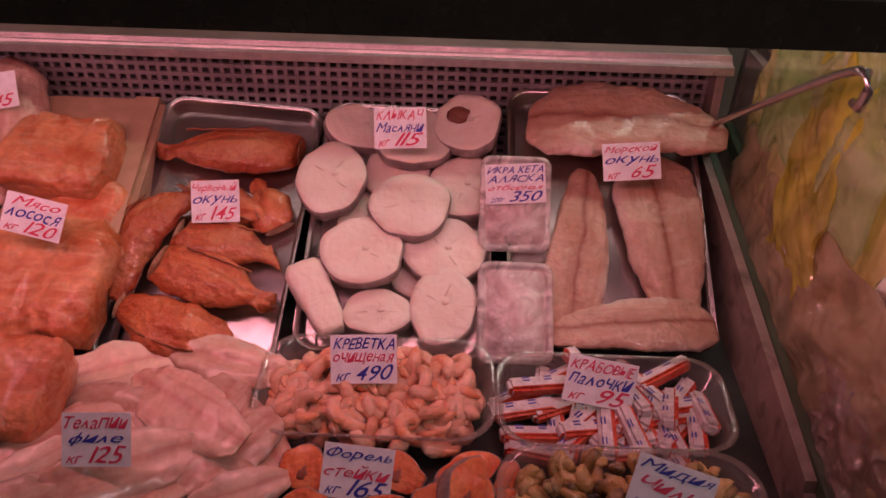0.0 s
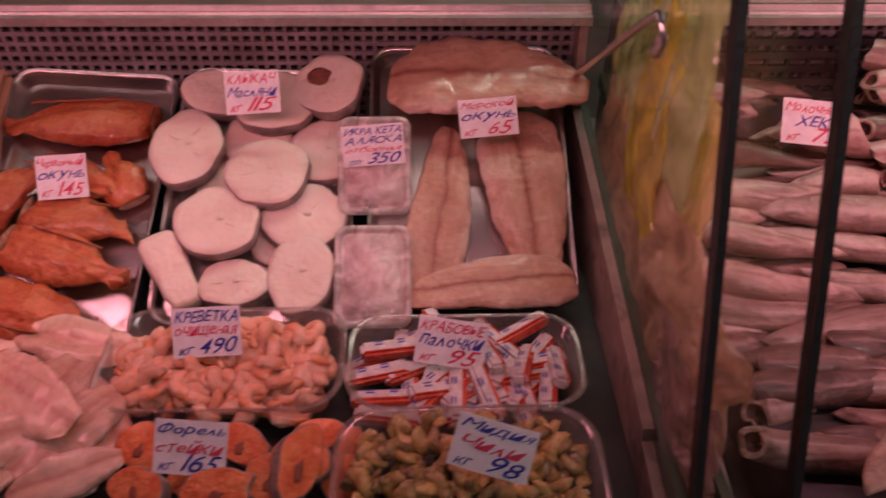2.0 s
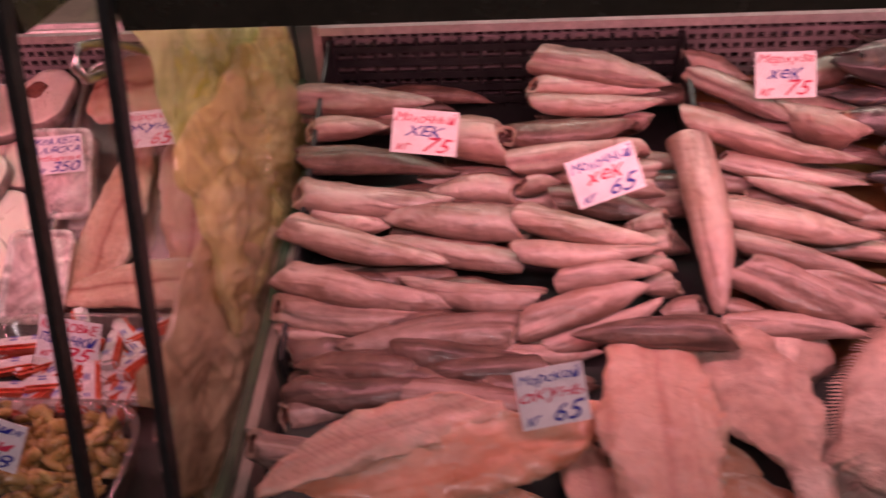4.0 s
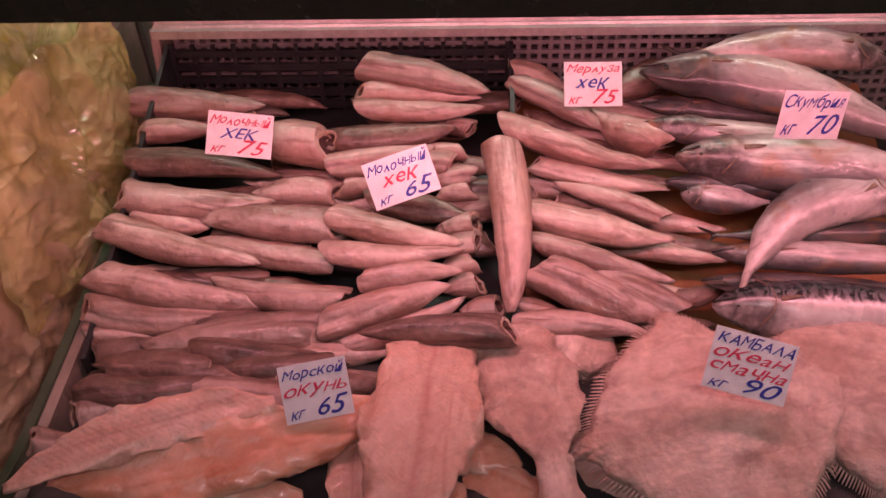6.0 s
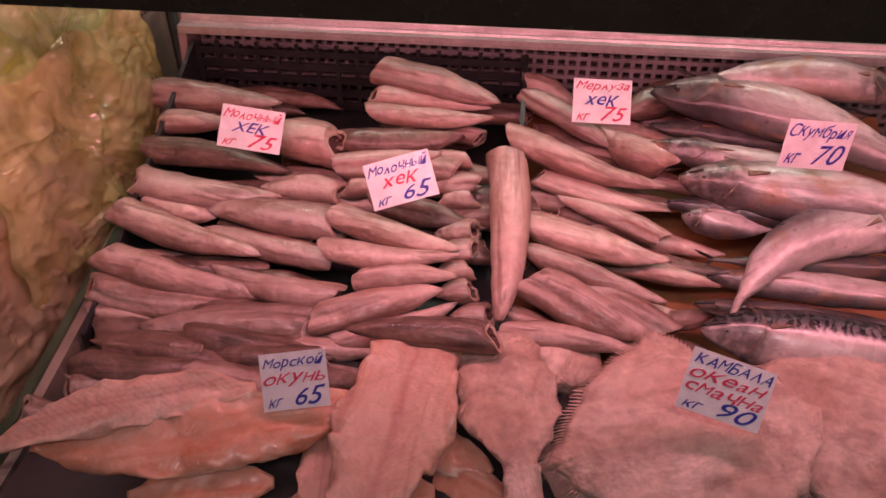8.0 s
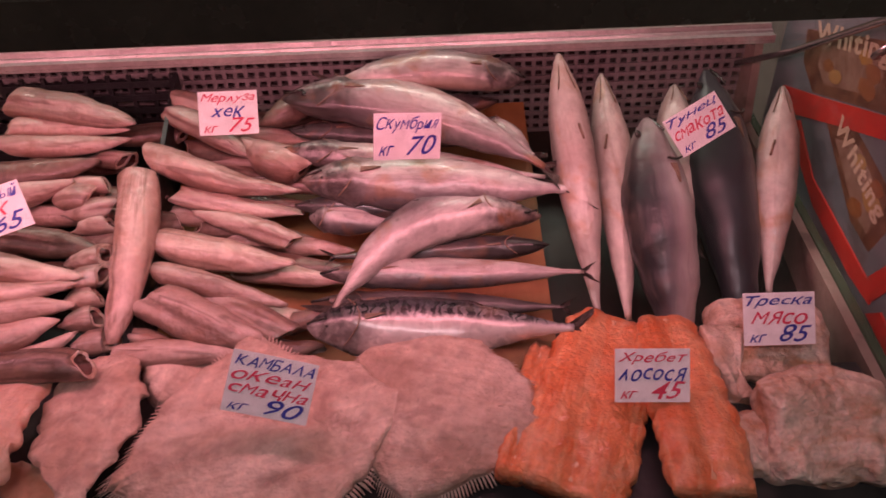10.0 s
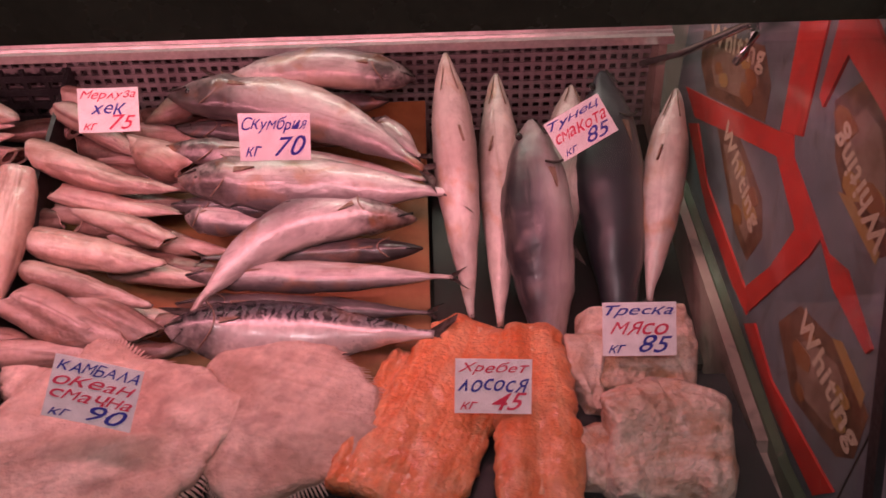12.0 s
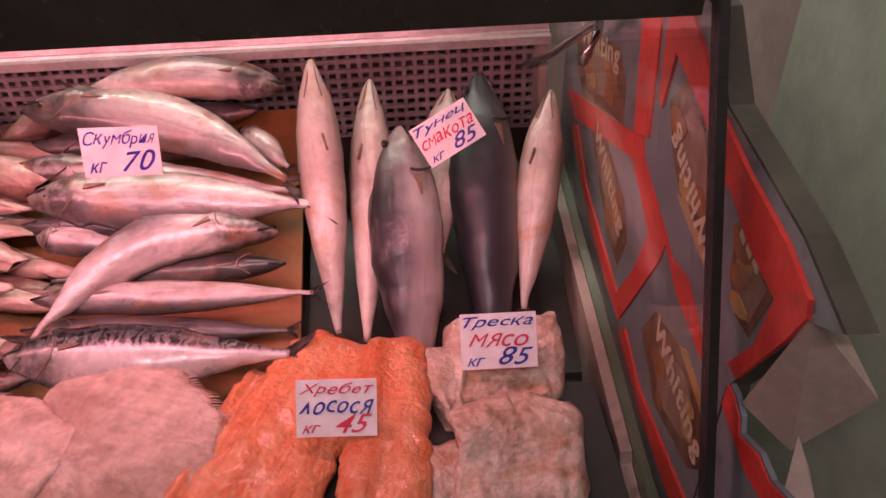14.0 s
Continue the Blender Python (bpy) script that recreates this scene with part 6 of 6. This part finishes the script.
def glyph(ch):
    if ch in GLYPHS:
        return GLYPHS[ch]
    if ch in SMALL:
        co, fc = raw_glyph(SMALL[ch])
        g = [(x * 0.76, y * 0.76) for x, y in co], fc
        g = mirrored(g) if ch == "я" else g
    elif ch in "лЛ":
        co, fc = raw_glyph("v" if ch == "л" else "V")
        tall = max(y for _, y in co)
        g = [(x, tall - y) for x, y in co], [f[::-1] for f in fc]
    elif ch in "ИЯ":
        g = mirrored(raw_glyph({"И": "N", "Я": "R"}[ch]))
    elif ch in "ьы":
        co, fc = raw_glyph("o")
        g = joined(bar(0.52), ([(x * 0.78, y * 0.6) for x, y in co], fc), 0.02)
        g = joined(g, bar(0.52), 0.56) if ch == "ы" else g
    elif ch in "фФ":
        o = raw_glyph("o" if ch == "ф" else "O")
        w = max(x for x, _ in o[0])
        g = joined(o, bar(0.72 if ch == "ф" else 0.76, -0.18 if ch == "ф" else -0.06), w / 2 - 0.042)
    else:
        g = raw_glyph(ALIKE.get(ch, ch))
    GLYPHS[ch] = g
    return g


def letter_mesh(text, ink, shear=0.42, jitter=0.035, bold=0.0):
    """The words as one flat mesh, letter by letter, with a hand's unevenness."""
    verts, faces, x = [], [], 0.0
    hand = random.Random(text)
    for ch in text:
        if ch == " ":
            x += 0.32
            continue
        co, fc = raw_glyph(ch, bold) if bold else glyph(ch)
        dy, grow = hand.uniform(-jitter, jitter), 1 + hand.uniform(-jitter, jitter) * 2
        k = len(verts)
        verts += [(x + (cx + shear * cy) * grow, cy * grow + dy, 0) for cx, cy in co]
        faces += [tuple(k + i for i in f) for f in fc]
        x += max(c[0] for c in co) * grow + 0.07
    return mesh_of("writing", verts, faces, ink, False)


def fit_letters(me, x0, x1, y0, y1, z):
    co = [v.co.copy() for v in me.vertices]
    ax, bx = min(c.x for c in co), max(c.x for c in co)
    ay, by = min(c.y for c in co), max(c.y for c in co)
    for v, c in zip(me.vertices, co):
        x, y = x0 + (c.x - ax) / (bx - ax) * (x1 - x0), y0 + (c.y - ay) / (by - ay) * (y1 - y0)
        q = noise.noise_vector(Vector((x * 90 + y0 * 999, y * 90, x0 * 50))) * 0.0011
        v.co = (x + q.x, y + q.y, z(x))


for ob, text, ink, (x0, x1, y0, y1), bow, w in WRITING:
    me = letter_mesh(text, ink)
    fit_letters(me, x0, x1, y0, y1, lambda x: bow * (1 - (2 * x / w) ** 2) + 0.0005)
    part("writing", me, ob)

# ---- plastic bags between the cases ----
YELLOW = clear_mat("yellow_film", (0.84, 0.8, 0.4), 0.24, 0.12, 0.55, (0.95, 0.88, 0.42), 0.6, 32)
DEEP_YELLOW = clear_mat("deep_yellow_film", (0.88, 0.82, 0.12), 0.2, 0.16, 0.6, (0.95, 0.9, 0.1), 0.6, 32)
GREENISH = clear_mat("green_film", (0.72, 0.88, 0.5), 0.22, 0.16, 0.5, (0.8, 0.98, 0.5), 0.6, 30)
BEIGE = clear_mat("beige_film", (0.8, 0.7, 0.5), 0.16, 0.2, 0.7, (0.72, 0.58, 0.38), 0.5, 30)
CLEARFILM = clear_mat("clear_film", (0.85, 0.74, 0.7), 0.26, 0.14, 0.45, (0.72, 0.55, 0.52), 0.4, 45)


def bag(y0, y1, z0, z1, x, material, label, seed, fat=0.026):
    verts, faces, nu, nv = [], [], 80, 80
    shift = Vector((seed, seed * 2, 0))
    for side in (-1, 1):
        for i in range(nu + 1):
            for j in range(nv + 1):
                u, v = i / nu, j / nv
                y, z = y0 + (y1 - y0) * u, z0 + (z1 - z0) * v
                q = Vector((side * 0.4, y + 0.5 * z, z - 0.3 * y))
                q = q + 0.05 * noise.noise_vector(q * 7)
                fold = 1.3 * abs(noise.noise(Vector((q.x, q.y * 11, q.z * 6)) + shift)) + 0.7 * abs(noise.noise(q * 20 + shift)) + 0.3 * abs(noise.noise(q * 48 + shift)) - 0.5
                b = (math.sin(math.pi * u) * math.sin(math.pi * v)) ** 0.3
                rim = 0.03 * noise.noise(Vector((v * 5, seed, 1.0))) * (2 * u - 1) ** 2
                verts.append((x + side * b * max(0.08 * fat, min(fat, fat * (0.6 - 1.5 * fold))), y + rim, z + 0.03 * noise.noise(Vector((u * 5, seed, 4.0))) * (2 * v - 1) ** 2))
    n1 = (nu + 1) * (nv + 1)
    for s in (0, 1):
        for i in range(nu):
            for j in range(nv):
                a = s * n1 + i * (nv + 1) + j
                f = (a, a + 1, a + nv + 2, a + nv + 1)
                faces.append(f if s == 0 else f[::-1])
    return thing("plastic_bag", label, "plastic bag", None, mesh_of("plastic_bag", verts, faces, material, False), "bags between the cases")


bag(0.55, 0.94, 1.035, 1.28, 1.489, YELLOW, "crumpled yellow plastic bag stuffed between the cases", 3, 0.017)
bag(0.58, 0.88, 1.17, 1.42, 1.476, GREENISH, "pale green plastic bag hanging between the cases", 8, 0.010)
bag(0.64, 0.76, 1.08, 1.33, 1.471, DEEP_YELLOW, "bright yellow twisted plastic bag between the cases", 6, 0.007)
bag(0.39, 0.92, 0.94, 1.16, 1.480, BEIGE, "beige plastic bag low between the cases", 7, 0.016)
bag(0.38, 0.56, 0.965, 1.08, 1.474, CLEARFILM, "clear pinkish plastic bag low between the cases", 5, 0.013)
thing("bag_box", "brown cardboard box standing between the cases under plastic bags", "box", None, box_mesh("bag_box", (1.452, 0.42, 0.0), (1.489, 0.98, 0.955), CARDB, 0.004))

# ---- printed cartons beyond the end glass ----
C_RED = mat("carton_red", (0.56, 0.03, 0.025), (0.7, 0.055, 0.04), 0.5, 30, 0.1, stain=(0.3, 0.05, 0.04, 0.5))
# grey, brown and tan are darkened: shade outside the case is in them
C_GREY = mat("carton_grey_blue", (0.14, 0.18, 0.2), (0.22, 0.26, 0.28), 0.5, 12, 0.1, stain=(0.1, 0.09, 0.08, 0.6))
C_BROWN = mat("carton_brown_print", (0.1, 0.045, 0.025), (0.24, 0.13, 0.07), 0.5, 40, 0.1)
C_GOLD = mat("carton_gold_print", (0.44, 0.26, 0.07), (0.45, 0.32, 0.14), 0.5, 30)
C_TAN = mat("carton_tan_print", (0.24, 0.15, 0.1), (0.36, 0.26, 0.19), 0.5, 45, 0.1)
C_RUST = mat("carton_rust_print", (0.26, 0.1, 0.03), (0.36, 0.17, 0.06), 0.5, 45)
# near-black body colour carries the shadow along the carton's edge
C_EDGE = mat("carton_edge_shade", (0.05, 0.048, 0.036), (0.09, 0.08, 0.06), 0.7, 12, 0.15)
C_CREAM = mat("carton_cream_lettering", (0.62, 0.52, 0.36), (0.72, 0.62, 0.46), 0.5, 30)
INNER = mat("carton_inside", (0.4, 0.33, 0.27), (0.5, 0.42, 0.35), 0.7, 10, 0.15)

carton = thing("printed_carton", "worn red, grey and brown printed fish carton with shaded colours beside the case", "carton", pose(2.895, 0.0, 0.0))
part("body", slab_mesh("body", [(0.385, 0.0), (0.98, 0.0), (0.98, 1.43), (0.53, 1.405), (0.48, 1.352), (0.354, 1.330), (0.292, 1.308), (0.322, 1.290), (0.335, 1.260), (0.385, 1.168)], -0.008, 0.010, C_EDGE), carton)


def on_carton(name, pts, material, proud=0.001, label=""):
    """A printed patch on the carton's face: an outline of (y, z) points."""
    verts = [(-0.008 - proud, y, z) for y, z in pts] + [(-0.0085, y, z) for y, z in pts]
    k = len(pts)
    faces = [tuple(range(k)), *[(i, k + i, k + (i + 1) % k, (i + 1) % k) for i in range(k)]]
    me = mesh_of(name, verts, faces, material, False)
    return part(name, me, carton, None, label)


on_carton("printed_face", [(0.386, 0.6), (0.979, 0.6), (0.979, 1.428), (0.531, 1.403), (0.481, 1.350), (0.354, 1.328), (0.294, 1.306), (0.323, 1.289), (0.336, 1.259), (0.386, 1.167)], C_GREY, 0.0006)


def words_on_carton(text, a, b, height):
    me = letter_mesh(text, C_CREAM, 0.0, 0.0, 0.03)
    a, b = Vector(a), Vector(b)
    d = (b - a)
    length = d.length
    d.normalize()
    up = Vector((d.y, -d.x))
    fit_letters(me, 0, length, 0, height, lambda x: 0)
    for v in me.vertices:
        p = a + d * v.co.x + up * v.co.y
        v.co = (-0.0105, p.x, p.y)
    part("lettering", me, carton, None, "cream printed lettering")


# red frames round the pictures
for k, pts in enumerate((
    [(0.943, 1.156), (0.843, 1.183), (0.668, 1.233), (0.634, 1.246), (0.621, 1.227), (0.653, 1.211), (0.786, 1.17), (0.889, 1.136)],
    [(0.682, 1.36), (0.632, 1.378), (0.617, 1.253), (0.66, 1.237)],
    [(0.653, 1.211), (0.621, 1.227), (0.594, 1.217), (0.534, 1.194), (0.548, 1.174), (0.579, 1.171)],
    [(0.579, 1.171), (0.534, 1.194), (0.544, 1.163), (0.618, 1.027), (0.645, 1.038), (0.602, 1.106)],
    [(0.907, 1.118), (0.876, 1.134), (0.806, 1.084), (0.626, 1.041), (0.62, 1.021), (0.67, 1.025), (0.786, 1.053)],
    [(0.619, 1.008), (0.598, 1.028), (0.535, 1.004), (0.39, 1.011), (0.41, 0.977), (0.518, 0.979)],
    [(0.612, 1.376), (0.592, 1.383), (0.583, 1.348), (0.596, 1.294), (0.607, 1.3)],
    [(0.592, 1.383), (0.569, 1.391), (0.501, 1.356), (0.44, 1.32), (0.458, 1.305), (0.513, 1.331), (0.584, 1.35)],
    [(0.535, 1.193), (0.518, 1.187), (0.485, 1.194), (0.42, 1.163), (0.423, 1.155), (0.451, 1.16), (0.493, 1.168)],
    [(0.477, 1.344), (0.428, 1.33), (0.363, 1.318), (0.326, 1.304), (0.323, 1.292), (0.335, 1.262), (0.372, 1.19), (0.388, 1.19), (0.364, 1.231), (0.357, 1.278), (0.399, 1.286), (0.443, 1.304), (0.458, 1.305)],
)):
    on_carton("red_band", pts, C_RED, 0.0024 + 0.0002 * k)
# food pictures: a brown ground, a pale plate, golden pieces, and the lettering
def food_picture(ground, seed):
    on_carton("brown_print", ground, C_BROWN, 0.0010)
    mid = Vector((sum(p[0] for p in ground), sum(p[1] for p in ground))) / len(ground)
    rnd = random.Random(seed)
    plate = [tuple(mid + (Vector(p) - mid) * rnd.uniform(0.55, 0.75)) for p in ground]
    on_carton("plate_print", plate, C_TAN, 0.0013)
    for k in range(5):
        at = mid + (Vector(rnd.choice(ground)) - mid) * rnd.uniform(0.2, 0.7)
        r = rnd.uniform(0.012, 0.022)
        blob = [(at.x + r * math.cos(a) * rnd.uniform(0.7, 1.1), at.y + 0.6 * r * math.sin(a) * rnd.uniform(0.7, 1.1)) for a in [2 * math.pi * q / 9 for q in range(9)]]
        on_carton("gold_print", blob, C_GOLD if k % 2 else C_RUST, 0.0016 + 0.00015 * k)


food_picture([(0.922, 1.245), (0.743, 1.294), (0.706, 1.265), (0.699, 1.226), (0.867, 1.179), (0.909, 1.204)], 1)
food_picture([(0.816, 1.161), (0.749, 1.182), (0.661, 1.154), (0.637, 1.118), (0.656, 1.071), (0.707, 1.083)], 2)
food_picture([(0.585, 1.306), (0.551, 1.342), (0.508, 1.338), (0.474, 1.298), (0.444, 1.244), (0.455, 1.23), (0.522, 1.24), (0.557, 1.264)], 3)
food_picture([(0.558, 1.066), (0.532, 1.112), (0.444, 1.132), (0.394, 1.11), (0.388, 1.062), (0.407, 1.04), (0.496, 1.022)], 4)
food_picture([(0.428, 1.295), (0.391, 1.288), (0.362, 1.278), (0.376, 1.226), (0.4, 1.225), (0.423, 1.248)], 5)
on_carton("gold_print", [(0.536, 1.242), (0.516, 1.249), (0.457, 1.234), (0.457, 1.222)], C_GOLD, 0.0012)
on_carton("gold_print", [(0.471, 1.126), (0.458, 1.135), (0.408, 1.122), (0.405, 1.108)], C_GOLD, 0.0012)
words_on_carton("Whiting", (0.891, 1.231), (0.728, 1.265), 0.034)
words_on_carton("Whiting", (0.798, 1.157), (0.661, 1.104), 0.032)
words_on_carton("Whiting", (0.447, 1.258), (0.556, 1.303), 0.032)
words_on_carton("Whiting", (0.529, 1.085), (0.395, 1.055), 0.036)
for k in range(3):
    on_carton("small_print_bar", [(0.418 - 0.012 * k, 1.29 - 0.003 * k), (0.41 - 0.012 * k, 1.286 - 0.003 * k), (0.411 - 0.012 * k, 1.28 - 0.003 * k), (0.419 - 0.012 * k, 1.284 - 0.003 * k)], C_CREAM, 0.0028)
part("torn_panel", slab_mesh("torn_panel", [(0.384, 1.0), (0.384, 1.174), (0.372, 1.174), (0.357, 1.166), (0.352, 1.154), (0.338, 1.160), (0.325, 1.166), (0.305, 1.163), (0.285, 1.172), (0.27, 1.0)], -0.008, -0.004, C_GREY), carton)
on_carton("red_band", [(0.383, 1.172), (0.372, 1.172), (0.357, 1.164), (0.352, 1.152), (0.338, 1.158), (0.325, 1.164), (0.305, 1.161), (0.286, 1.17), (0.287, 1.142), (0.333, 1.136), (0.383, 1.15)], C_RED, 0.0018)


def card_leaf(name, pts, label):
    """A bent-out leaf of bare card, 3 mm thick."""
    k = len(pts)
    faces = [tuple(range(k)), tuple(range(k, 2 * k))[::-1]] + [(i, k + i, k + (i + 1) % k, (i + 1) % k) for i in range(k)]
    part(name, mesh_of(name, pts + [(x + 0.001, y - 0.002, z - 0.003) for x, y, z in pts], faces, INNER, False), carton, None, label)


card_leaf("open_flap", [(-0.009, 0.322, 1.297), (0.02, 0.326, 1.274), (0.04, 0.308, 1.239), (0.035, 0.324, 1.198), (0.02, 0.337, 1.155), (-0.009, 0.36, 1.179)], "bare brown inside of an open flap")
card_leaf("torn_leaf", [(0.005, 0.314, 1.197), (0.01, 0.303, 1.182), (0.01, 0.286, 1.168), (-0.005, 0.294, 1.159)], "bare card leaf torn open")
